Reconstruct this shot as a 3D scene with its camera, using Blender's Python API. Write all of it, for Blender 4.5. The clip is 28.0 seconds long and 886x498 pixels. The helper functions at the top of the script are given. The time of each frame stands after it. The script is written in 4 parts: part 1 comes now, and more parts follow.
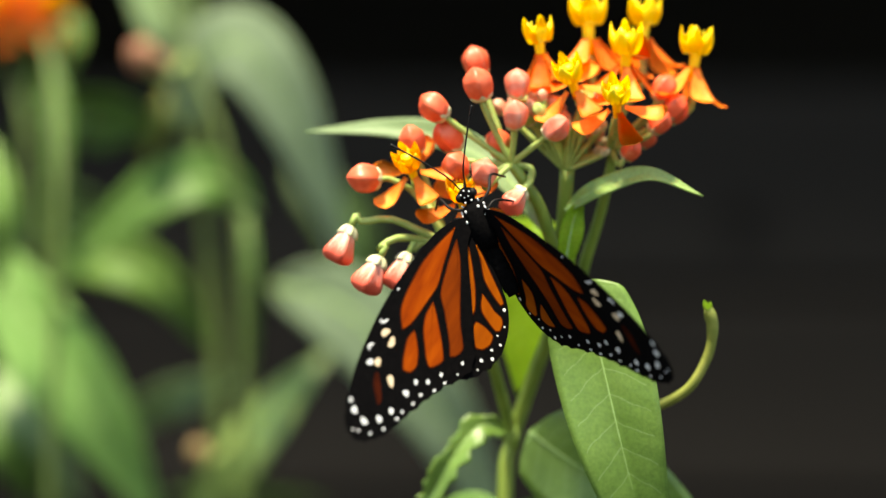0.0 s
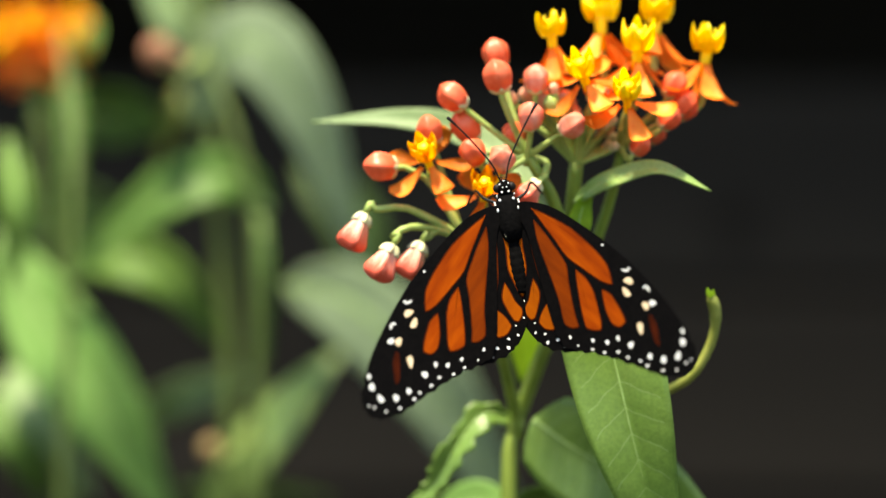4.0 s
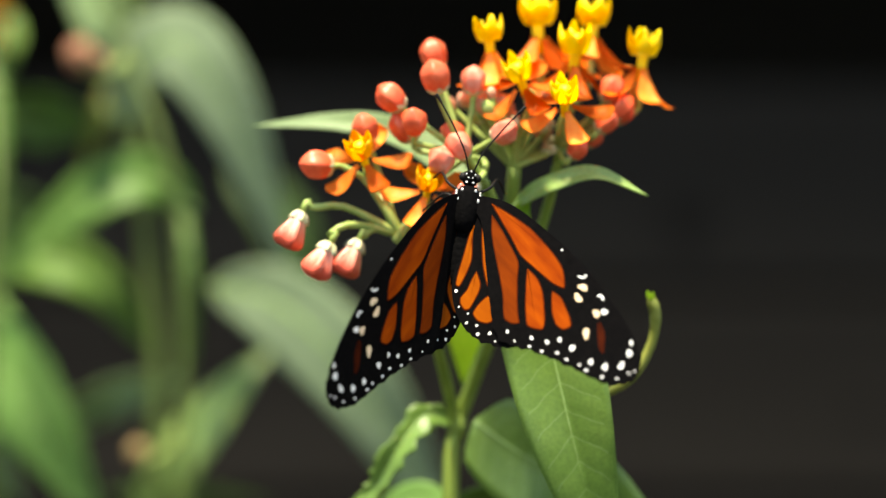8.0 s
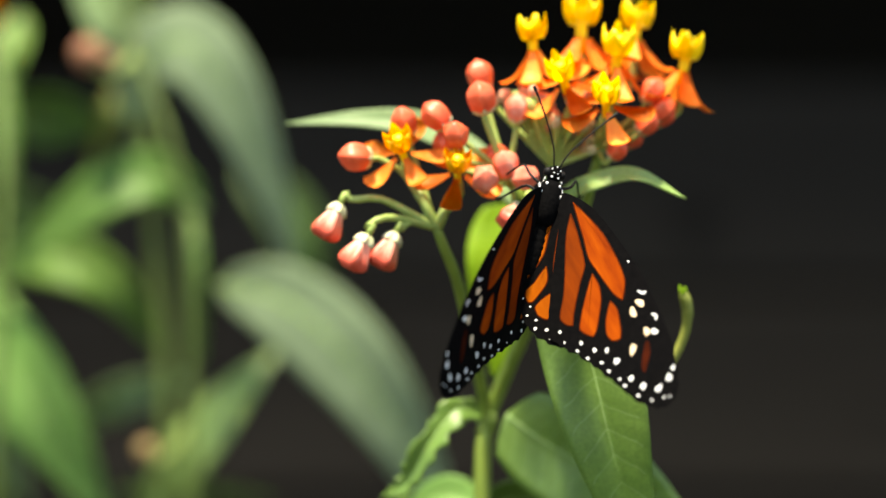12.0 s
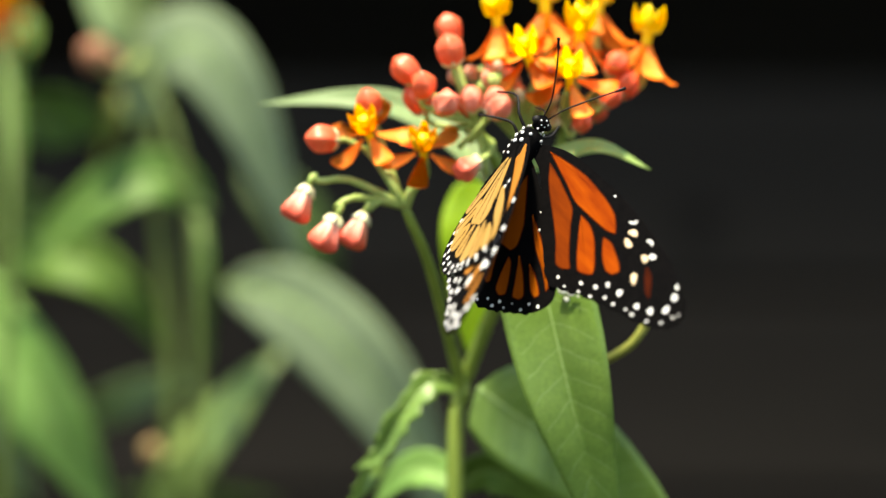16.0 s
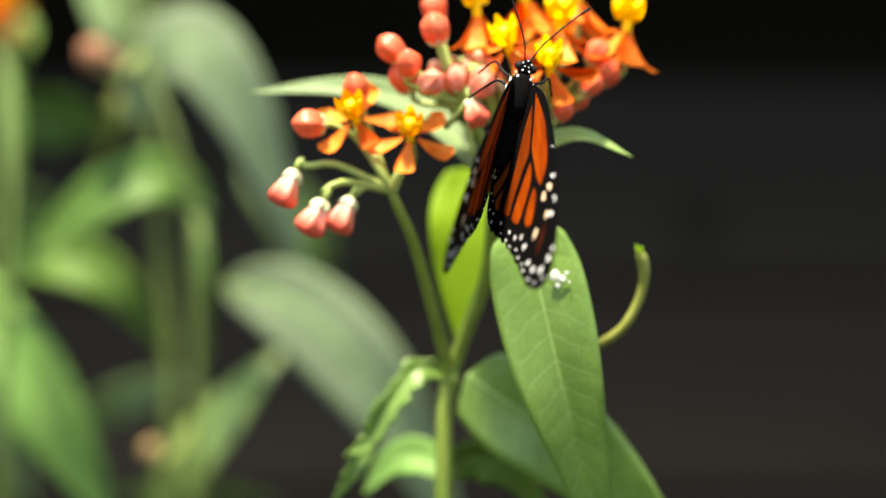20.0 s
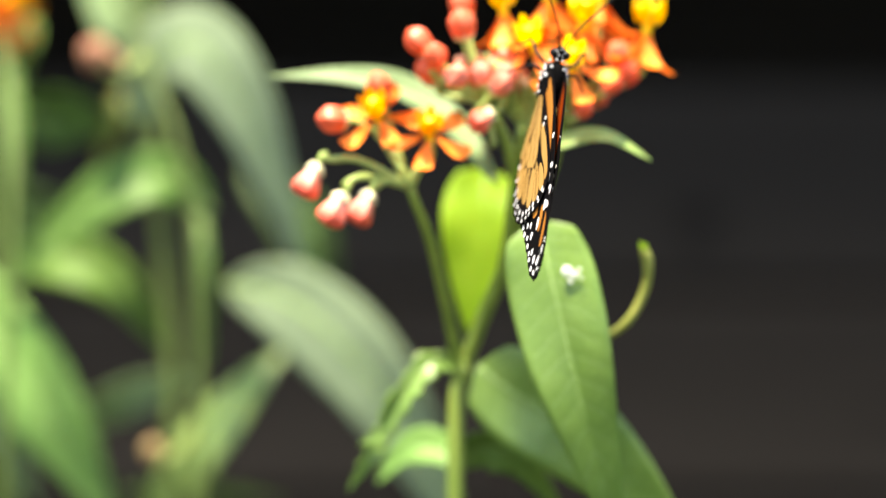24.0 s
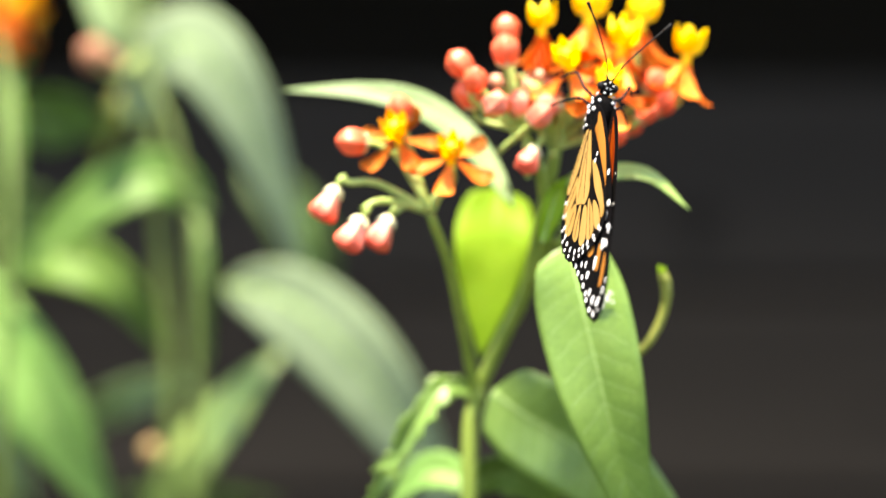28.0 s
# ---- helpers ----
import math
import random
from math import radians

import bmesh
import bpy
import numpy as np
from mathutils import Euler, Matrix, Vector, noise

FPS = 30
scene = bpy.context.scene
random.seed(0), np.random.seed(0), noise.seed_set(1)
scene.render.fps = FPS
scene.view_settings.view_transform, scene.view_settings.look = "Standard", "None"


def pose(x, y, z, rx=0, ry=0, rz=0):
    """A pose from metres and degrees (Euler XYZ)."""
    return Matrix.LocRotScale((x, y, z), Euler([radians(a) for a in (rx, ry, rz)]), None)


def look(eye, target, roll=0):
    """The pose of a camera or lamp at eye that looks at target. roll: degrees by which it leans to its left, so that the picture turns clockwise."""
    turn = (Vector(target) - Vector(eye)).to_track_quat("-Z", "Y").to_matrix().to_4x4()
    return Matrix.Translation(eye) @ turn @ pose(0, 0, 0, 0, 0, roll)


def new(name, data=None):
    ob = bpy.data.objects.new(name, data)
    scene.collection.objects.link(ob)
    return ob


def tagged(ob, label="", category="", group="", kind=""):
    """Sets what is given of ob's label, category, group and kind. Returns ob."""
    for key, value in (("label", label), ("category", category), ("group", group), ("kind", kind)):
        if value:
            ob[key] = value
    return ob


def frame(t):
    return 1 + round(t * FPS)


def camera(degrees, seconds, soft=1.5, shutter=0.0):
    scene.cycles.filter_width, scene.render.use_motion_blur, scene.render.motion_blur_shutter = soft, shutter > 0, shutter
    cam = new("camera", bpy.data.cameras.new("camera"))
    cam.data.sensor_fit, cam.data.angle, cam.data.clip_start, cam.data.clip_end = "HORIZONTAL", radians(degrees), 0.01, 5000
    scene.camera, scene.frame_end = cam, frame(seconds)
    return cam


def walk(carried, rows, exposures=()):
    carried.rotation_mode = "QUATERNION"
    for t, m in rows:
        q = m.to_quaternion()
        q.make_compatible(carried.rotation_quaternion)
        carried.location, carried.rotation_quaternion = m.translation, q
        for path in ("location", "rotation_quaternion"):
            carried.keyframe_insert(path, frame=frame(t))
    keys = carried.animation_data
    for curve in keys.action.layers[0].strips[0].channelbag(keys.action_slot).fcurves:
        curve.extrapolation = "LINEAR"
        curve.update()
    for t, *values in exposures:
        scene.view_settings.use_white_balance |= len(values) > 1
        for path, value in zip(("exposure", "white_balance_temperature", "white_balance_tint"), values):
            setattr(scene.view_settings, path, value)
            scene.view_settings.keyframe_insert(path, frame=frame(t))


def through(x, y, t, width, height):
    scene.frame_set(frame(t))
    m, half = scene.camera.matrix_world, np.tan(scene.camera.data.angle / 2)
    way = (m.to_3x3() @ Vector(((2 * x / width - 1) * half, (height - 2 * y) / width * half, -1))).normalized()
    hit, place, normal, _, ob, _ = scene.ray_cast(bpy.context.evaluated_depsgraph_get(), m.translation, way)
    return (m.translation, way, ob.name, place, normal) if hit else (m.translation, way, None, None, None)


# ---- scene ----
# ---------------------------------------------------------------- camera
cam = camera(20.0, 28.0)
cam.data.dof.use_dof = True
cam.data.dof.focus_distance = 0.475
cam.data.dof.aperture_fstop = 5.7
EYE = (0, -0.489, 0.9)
# seconds, pan and tilt in degrees: a tripod head that is nudged once, then rests
PATH = [
    (0, 0.000, 0.000),
    (1, 0.000, -0.010),
    (2, 0.010, -0.030),
    (3, -0.050, -0.030),
    (3.5, -0.100, -0.010),
    (5, -0.170, 0.000),
    (5.5, -0.260, 0.000),
    (5.8, -0.780, 0.000),
    (6.2, -1.000, 0.000),
    (6.6, -1.200, 0.000),
    (7, -1.270, 0.000),
    (8, -1.300, 0.000),
    (8.5, -1.280, -0.020),
    (9.5, -1.170, -0.040),
    (11, -1.100, -0.040),
    (12.5, -1.050, -0.030),
    (14, -1.020, -0.020),
    (16, -1.020, -0.020),
    (28, -1.020, -0.020),
]
walk(cam, [(t, pose(*EYE, 90 + tilt, 0, pan)) for t, pan, tilt in PATH],
     [(0, 1.44, 7800, 5), (13.5, 1.5, 7800, 5), (20.5, 1.74, 7800, 7), (22.5, 1.98, 7600, 10), (25, 2.12, 7600, 12), (28, 2.29, 7600, 12)])

# ---------------------------------------------------------------- light
SUN_HEIGHT, SUN_TURN = 74, -150
world = bpy.data.worlds.new("sky")
scene.world = world
world.use_nodes = True
wn = world.node_tree.nodes
sky = wn.new("ShaderNodeTexSky")
sky.sky_type, sky.sun_disc = "NISHITA", False
sky.sun_elevation, sky.sun_rotation = radians(SUN_HEIGHT), radians(SUN_TURN)
wn["Background"].inputs[1].default_value = 0.15
world.node_tree.links.new(sky.outputs[0], wn["Background"].inputs[0])
sun = new("sun", bpy.data.lights.new("sun", "SUN"))
sun.data.energy, sun.data.angle, sun.data.color = 4.6, radians(5), (1.0, 0.95, 0.87)
az = radians(SUN_TURN)
sun.matrix_world = look((0, 0, 3), (-math.sin(az) * math.cos(radians(SUN_HEIGHT)), -math.cos(az) * math.cos(radians(SUN_HEIGHT)),
                                    3 - math.sin(radians(SUN_HEIGHT))))

# ---------------------------------------------------------------- materials


def material(name, rough=0.6, spec=0.5, sheen=0.0):
    m = bpy.data.materials.new(name)
    m.use_nodes = True
    b = m.node_tree.nodes["Principled BSDF"]
    b.inputs["Roughness"].default_value = rough
    b.inputs["Specular IOR Level"].default_value = spec
    b.inputs["Sheen Weight"].default_value = sheen
    return m, m.node_tree.nodes, m.node_tree.links, b


def noise_ramp(nodes, links, scale, stops, detail=6.0, coord="Object", stretch=(1, 1, 1)):
    """Colour that varies with noise; stops: (place, colour)."""
    co = nodes.new("ShaderNodeTexCoord")
    mp = nodes.new("ShaderNodeMapping")
    mp.inputs["Scale"].default_value = stretch
    no = nodes.new("ShaderNodeTexNoise")
    no.inputs["Scale"].default_value, no.inputs["Detail"].default_value = scale, detail
    ra = nodes.new("ShaderNodeValToRGB")
    while len(ra.color_ramp.elements) < len(stops):
        ra.color_ramp.elements.new(0.5)
    for e, (p, c) in zip(ra.color_ramp.elements, stops):
        e.position, e.color = p, (*c, 1)
    links.new(co.outputs[coord], mp.inputs[0])
    links.new(mp.outputs[0], no.inputs["Vector"])
    links.new(no.outputs["Fac"], ra.inputs["Fac"])
    return ra.outputs["Color"], no.outputs["Fac"]


def add_bump(nodes, links, b, height, strength=0.3, distance=0.0003):
    bu = nodes.new("ShaderNodeBump")
    bu.inputs["Strength"].default_value, bu.inputs["Distance"].default_value = strength, distance
    links.new(height, bu.inputs["Height"])
    links.new(bu.outputs["Normal"], b.inputs["Normal"])


def mix(nodes, links, fac, a, c, mode="MIX"):
    n = nodes.new("ShaderNodeMix")
    n.data_type, n.blend_type = "RGBA", mode
    for value, i in ((fac, 0), (a, 6), (c, 7)):
        if isinstance(value, (int, float)):
            n.inputs[i].default_value = value
        elif isinstance(value, tuple):
            n.inputs[i].default_value = (*value, 1)
        else:
            links.new(value, n.inputs[i])
    return n.outputs[2]


def maths(nodes, links, op, a, c=None):
    n = nodes.new("ShaderNodeMath")
    n.operation = op
    for value, i in ((a, 0), (c, 1)):
        if value is None:
            continue
        if isinstance(value, (int, float)):
            n.inputs[i].default_value = value
        else:
            links.new(value, n.inputs[i])
    return n.outputs[0]


def plain(name, stops, scale=300, rough=0.6, spec=0.4, bump=0.2, sheen=0.0, through=0.0, stretch=(1, 1, 1), distance=0.0002):
    """Noisy coloured surface; through: share of light that passes the tissue."""
    m, nodes, links, b = material(name, rough, spec, sheen)
    col, fac = noise_ramp(nodes, links, scale, stops, stretch=stretch)
    links.new(col, b.inputs["Base Color"])
    if bump:
        add_bump(nodes, links, b, fac, bump, distance)
    if through:
        translucent(nodes, links, b, col, through)
    return m


def translucent(nodes, links, b, col, share):
    tr = nodes.new("ShaderNodeBsdfTranslucent")
    links.new(col, tr.inputs["Color"])
    mx = nodes.new("ShaderNodeMixShader")
    mx.inputs[0].default_value = share
    links.new(b.outputs[0], mx.inputs[1])
    links.new(tr.outputs[0], mx.inputs[2])
    links.new(mx.outputs[0], nodes["Material Output"].inputs["Surface"])


def leaf_material(name, dark, light, vein, rough=0.36, through=0.3, yellow=None):
    """Blade with side veins that run out from the midrib and join in loops near the edge."""
    m, nodes, links, b = material(name, rough, 0.5 if rough < 0.45 else 0.2)
    col, fac = noise_ramp(nodes, links, 120, [(0.3, dark), (0.7, light)])
    fine, grain = noise_ramp(nodes, links, 1400, [(0.35, (0.82, 0.82, 0.82)), (0.65, (1, 1, 1))], 3)
    col = mix(nodes, links, 1.0, col, fine, "MULTIPLY")
    uv = nodes.new("ShaderNodeUVMap")
    uv.uv_map = "UVMap"
    sep = nodes.new("ShaderNodeSeparateXYZ")
    links.new(uv.outputs[0], sep.inputs[0])
    side = maths(nodes, links, "ABSOLUTE", maths(nodes, links, "SUBTRACT", sep.outputs[1], 0.5))
    wob = maths(nodes, links, "MULTIPLY", fac, 0.05)
    along = maths(nodes, links, "ADD", maths(nodes, links, "SUBTRACT", sep.outputs[0], maths(nodes, links, "MULTIPLY", side, 0.16)), wob)
    saw = maths(nodes, links, "ABSOLUTE", maths(nodes, links, "SUBTRACT", maths(nodes, links, "FRACT", maths(nodes, links, "MULTIPLY", along, 15.0)), 0.5))
    line = maths(nodes, links, "MULTIPLY", maths(nodes, links, "LESS_THAN", saw, 0.026), maths(nodes, links, "LESS_THAN", side, 0.4))
    soft = maths(nodes, links, "MULTIPLY", maths(nodes, links, "MULTIPLY", line, fac), 0.85)
    col = mix(nodes, links, soft, col, vein)
    links.new(col, b.inputs["Base Color"])
    swell = maths(nodes, links, "ADD", maths(nodes, links, "MULTIPLY", saw, 0.6), maths(nodes, links, "MULTIPLY", grain, 0.35))
    add_bump(nodes, links, b, swell, 0.2, 0.0006)
    translucent(nodes, links, b, col, through)
    return m


LEAF = leaf_material("leaf_green", (0.125, 0.235, 0.036), (0.185, 0.315, 0.058), (0.28, 0.42, 0.16))
# Lime base kept bright to stand in for light coming through the leaf
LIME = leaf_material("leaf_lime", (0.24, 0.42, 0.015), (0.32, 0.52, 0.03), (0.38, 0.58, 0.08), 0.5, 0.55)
PALE = leaf_material("leaf_pale", (0.18, 0.275, 0.11), (0.245, 0.345, 0.16), (0.34, 0.45, 0.26), 0.5, 0.3)
FARLEAF = leaf_material("leaf_mid_green", (0.066, 0.15, 0.025), (0.102, 0.195, 0.036), (0.25, 0.4, 0.16), 0.5, 0.3)
DARKLEAF = leaf_material("leaf_dark_green", (0.045, 0.09, 0.02), (0.07, 0.13, 0.03), (0.12, 0.2, 0.06), 0.5, 0.3)
GLAUCOUS = leaf_material("leaf_grey_green", (0.19, 0.265, 0.145), (0.25, 0.335, 0.19), (0.30, 0.39, 0.24), 0.6, 0.4)
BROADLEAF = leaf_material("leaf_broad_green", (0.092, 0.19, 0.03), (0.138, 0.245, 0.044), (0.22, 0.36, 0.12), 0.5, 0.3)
YOUNG = leaf_material("leaf_young", (0.25, 0.40, 0.09), (0.33, 0.48, 0.14), (0.42, 0.55, 0.22), 0.4, 0.35)
OLIVELEAF = leaf_material("leaf_yellowing", (0.11, 0.13, 0.012), (0.16, 0.18, 0.02), (0.25, 0.27, 0.06), 0.6, 0.35)
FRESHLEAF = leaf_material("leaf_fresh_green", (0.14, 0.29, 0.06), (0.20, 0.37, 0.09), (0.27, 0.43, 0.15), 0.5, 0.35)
MIDRIB = plain("midrib", [(0.3, (0.19, 0.31, 0.08)), (0.7, (0.26, 0.39, 0.13))], 500, 0.5)
STEM = plain("stem_green", [(0.3, (0.12, 0.185, 0.022)), (0.7, (0.19, 0.26, 0.038))], 400, 0.5, stretch=(1, 1, 0.15))
FARSTEM = plain("stem_dull_green", [(0.3, (0.06, 0.095, 0.015)), (0.7, (0.09, 0.135, 0.024))], 300, 0.6, stretch=(1, 1, 0.15))
PEDICEL = plain("pedicel_green", [(0.3, (0.27, 0.37, 0.08)), (0.7, (0.38, 0.48, 0.14))], 500, 0.5, through=0.15)
SHOOT = plain("shoot_olive", [(0.3, (0.17, 0.20, 0.03)), (0.7, (0.27, 0.29, 0.06))], 350, 0.5, through=0.1)
CALYX = plain("calyx_green", [(0.3, (0.38, 0.42, 0.19)), (0.6, (0.58, 0.54, 0.34)), (0.8, (0.66, 0.42, 0.3))], 700, 0.5)
PETAL = plain("petal_orange", [(0.25, (0.90, 0.23, 0.025)), (0.55, (0.94, 0.34, 0.045)), (0.8, (0.95, 0.43, 0.09))], 350, 0.55, through=0.35)
HOOD = plain("hood_yellow", [(0.3, (0.97, 0.70, 0.01)), (0.7, (0.98, 0.82, 0.035))], 500, 0.45, through=0.35)
HOODDEEP = plain("hood_amber", [(0.3, (0.95, 0.45, 0.006)), (0.7, (0.98, 0.60, 0.015))], 500, 0.4, through=0.25)
BUD = plain("bud_coral", [(0.25, (0.66, 0.072, 0.026)), (0.5, (0.76, 0.12, 0.046)), (0.78, (0.82, 0.21, 0.105))], 330, 0.42, through=0.12)
BUDPALE = plain("bud_pink", [(0.3, (0.74, 0.13, 0.065)), (0.5, (0.80, 0.20, 0.12)), (0.72, (0.86, 0.40, 0.28))], 200, 0.5, through=0.12)


def drooping_bud(name):
    """Coral at the tip, fading to cream at the calyx, streaked along the petals."""
    m, nodes, links, b = material(name, 0.42, 0.4)
    co = nodes.new("ShaderNodeTexCoord")
    sep = nodes.new("ShaderNodeSeparateXYZ")
    links.new(co.outputs["Generated"], sep.inputs[0])
    no = nodes.new("ShaderNodeTexNoise")
    no.inputs["Scale"].default_value = 5
    mp = nodes.new("ShaderNodeMapping")
    mp.inputs["Scale"].default_value = (3, 3, 0.6)
    links.new(co.outputs["Generated"], mp.inputs[0])
    links.new(mp.outputs[0], no.inputs["Vector"])
    h = maths(nodes, links, "ADD", sep.outputs[2], maths(nodes, links, "MULTIPLY", maths(nodes, links, "SUBTRACT", no.outputs["Fac"], 0.5), 0.7))
    ra = nodes.new("ShaderNodeValToRGB")
    ra.color_ramp.elements[0].position, ra.color_ramp.elements[0].color = 0.02, (0.80, 0.42, 0.30, 1)
    ra.color_ramp.elements[1].position, ra.color_ramp.elements[1].color = 0.72, (0.74, 0.11, 0.06, 1)
    e = ra.color_ramp.elements.new(0.42)
    e.color = (0.80, 0.25, 0.17, 1)
    links.new(h, ra.inputs["Fac"])
    links.new(ra.outputs["Color"], b.inputs["Base Color"])
    translucent(nodes, links, b, ra.outputs["Color"], 0.12)
    return m


BUDDROOP = drooping_bud("bud_cream_to_coral")
BUDSMALL = plain("bud_dusky_pink", [(0.3, (0.52, 0.2, 0.12)), (0.7, (0.62, 0.33, 0.19))], 400, 0.5)
GLINT = plain("glint_white", [(0.3, (0.62, 0.66, 0.58)), (0.7, (0.78, 0.80, 0.74))], 900, 0.25, 0.6, 0.5, through=0.5, distance=0.0001)
WITHERED = plain("withered_brown", [(0.3, (0.20, 0.075, 0.04)), (0.7, (0.32, 0.15, 0.07))], 200, 0.7)
WITHEREDTAN = plain("withered_tan", [(0.3, (0.16, 0.10, 0.035)), (0.7, (0.26, 0.18, 0.065))], 200, 0.7)
BLACK = plain("wing_black", [(0.3, (0.0010, 0.0009, 0.0011)), (0.7, (0.0024, 0.0021, 0.0022))], 900, 0.85, 0.03, 0.3, distance=0.00006)
ORANGE = plain("wing_orange", [(0.3, (0.12, 0.013, 0.0006)), (0.48, (0.20, 0.028, 0.0010)), (0.7, (0.27, 0.047, 0.0018))], 220, 0.8, 0.04, 0.25, stretch=(0.35, 1.8, 1), distance=0.00006)
AMBER = plain("wing_amber", [(0.25, (0.18, 0.034, 0.0012)), (0.6, (0.25, 0.054, 0.0018)), (0.85, (0.31, 0.080, 0.0028))], 220, 0.8, 0.04, 0.25, stretch=(0.35, 1.8, 1), distance=0.00006)
DEEP = plain("wing_deep_orange", [(0.25, (0.075, 0.010, 0.0006)), (0.7, (0.16, 0.025, 0.001))], 220, 0.8, 0.04, 0.25, stretch=(0.35, 1.8, 1), distance=0.00006)
SCORCH = plain("wing_dusky_orange", [(0.25, (0.030, 0.0045, 0.0006)), (0.7, (0.075, 0.011, 0.0009))], 400, 0.85, 0.03)
RUST = plain("wing_rust", [(0.3, (0.02, 0.003, 0.0008)), (0.7, (0.042, 0.006, 0.0015))], 400, 0.85, 0.03)
BUFF = plain("wing_buff", [(0.25, (0.25, 0.135, 0.028)), (0.75, (0.33, 0.20, 0.06))], 120, 0.6, 0.15, 0.25, stretch=(0.35, 1.8, 1), distance=0.00006)
TAWNY = plain("wing_tawny", [(0.25, (0.24, 0.085, 0.010)), (0.75, (0.33, 0.135, 0.022))], 150, 0.7, 0.1, 0.25, stretch=(0.35, 1.8, 1), distance=0.00006)
WHITE = plain("scale_white", [(0.3, (0.55, 0.55, 0.54)), (0.7, (0.70, 0.70, 0.68))], 900, 0.6)
TAN = plain("scale_cream", [(0.3, (0.52, 0.37, 0.22)), (0.7, (0.64, 0.50, 0.34))], 900, 0.6)
FUR = plain("body_black", [(0.3, (0.0010, 0.0010, 0.0011)), (0.7, (0.0028, 0.0026, 0.0027))], 1200, 0.9, 0.03, 0.8, 0.0)
HORN = plain("black_horn", [(0.3, (0.003, 0.0028, 0.0028)), (0.7, (0.008, 0.007, 0.006))], 900, 0.55, 0.15)
# Near-black base puts the wall's deep shade into the board colour
BOARD = plain("stained_shade_board", [(0.25, (0.0068, 0.0055, 0.0042)), (0.5, (0.0118, 0.0097, 0.0075)), (0.8, (0.0205, 0.017, 0.0132))], 3, 0.85, 0.12, 0.4, stretch=(0.35, 1, 2), distance=0.002)
# Darker copy of BOARD: the shed's inner shade by colour, and the knots
DARKBOARD = plain("shade_and_knot_board", [(0.3, (0.0040, 0.0033, 0.0026)), (0.7, (0.0090, 0.0075, 0.0060))], 3, 0.9, 0.1, 0.4, stretch=(0.35, 1, 2), distance=0.002)
SOIL = plain("dark_soil", [(0.3, (0.011, 0.0085, 0.006)), (0.7, (0.028, 0.021, 0.015))], 30, 0.95, 0.2, 0.8, distance=0.01)

# ---------------------------------------------------------------- mesh helpers


def part(name, bm, mat, parent, label="", m=None, smooth=True):
    """Links a bmesh (or a mesh that is already made) as one object under a thing or under a part."""
    if isinstance(bm, bmesh.types.BMesh):
        me = bpy.data.meshes.new(name)
        bmesh.ops.recalc_face_normals(bm, faces=bm.faces)
        bm.to_mesh(me)
        bm.free()
    else:
        me = bm
    if mat and not me.materials:
        me.materials.append(mat)
    if smooth:
        me.shade_smooth()
    ob = new(name, me)
    ob.parent = parent
    if m is not None:
        ob.matrix_basis = m
    return tagged(ob, label)


def spline(points, n):
    """Catmull-Rom curve through the points, n samples."""
    p = [Vector(q) for q in points]
    p = [p[0] * 2 - p[1]] + p + [p[-1] * 2 - p[-2]]
    out = []
    for i in range(n):
        x = i / (n - 1) * (len(p) - 3)
        k = min(int(x), len(p) - 4)
        f = x - k
        a, b, c, d = p[k:k + 4]
        out.append(0.5 * (2 * b + (c - a) * f + (2 * a - 5 * b + 4 * c - d) * f * f + (3 * b - a - 3 * c + d) * f ** 3))
    return out


def loop_of(points, per=4, slack=1.0):
    """Closed outline through flat points; slack: 1 fully rounded, 0 straight edges."""
    p = [Vector((*q, 0)) for q in points]
    n, out = len(p), []
    for i in range(n):
        a, b, c, d = p[i - 1], p[i], p[(i + 1) % n], p[(i + 2) % n]
        for j in range(per):
            f = j / per
            t0, t1 = (c - a) * 0.5 * slack, (d - b) * 0.5 * slack
            f2, f3 = f * f, f ** 3
            out.append(b * (2 * f3 - 3 * f2 + 1) + t0 * (f3 - 2 * f2 + f) + c * (3 * f2 - 2 * f3) + t1 * (f3 - f2))
    return out


def tube(bm, path, radii, sides=8, caps=True):
    """Round rod along a path with a radius at each point."""
    rings, up = [], Vector((0, 1, 0.01))
    for i, p in enumerate(path):
        t = (path[min(i + 1, len(path) - 1)] - path[max(i - 1, 0)]).normalized()
        s = t.cross(up)
        s = s.normalized() if s.length > 1e-6 else Vector((1, 0, 0))
        u = s.cross(t)
        r = radii[i] if isinstance(radii, (list, tuple)) else radii
        rings.append([bm.verts.new(p + (s * math.cos(a) + u * math.sin(a)) * r) for a in [2 * math.pi * k / sides for k in range(sides)]])
    for a, b in zip(rings, rings[1:]):
        for k in range(sides):
            bm.faces.new((a[k], a[(k + 1) % sides], b[(k + 1) % sides], b[k]))
    if caps:
        bm.faces.new(rings[0][::-1])
        bm.faces.new(rings[-1])
    return bm


def rod(points, r0, r1=None, n=12, sides=8):
    r1 = r0 if r1 is None else r1
    return tube(bmesh.new(), spline(points, n), [r0 + (r1 - r0) * i / (n - 1) for i in range(n)], sides)


def lobe(a):
    return 1 - 2 * abs(math.sin(a / 2)) ** 1.0


def spin(profile, sides=16, lobes=0, depth=0.0, squash=1.0):
    """Turned body from (radius, height) pairs, with lobes round it."""
    bm = bmesh.new()
    rings = []
    for r, z in profile:
        rings.append([bm.verts.new((r * (1 + depth * lobe(lobes * a)) * math.cos(a), r * squash * (1 + depth * lobe(lobes * a)) * math.sin(a), z))
                      for a in [2 * math.pi * k / sides for k in range(sides)]])
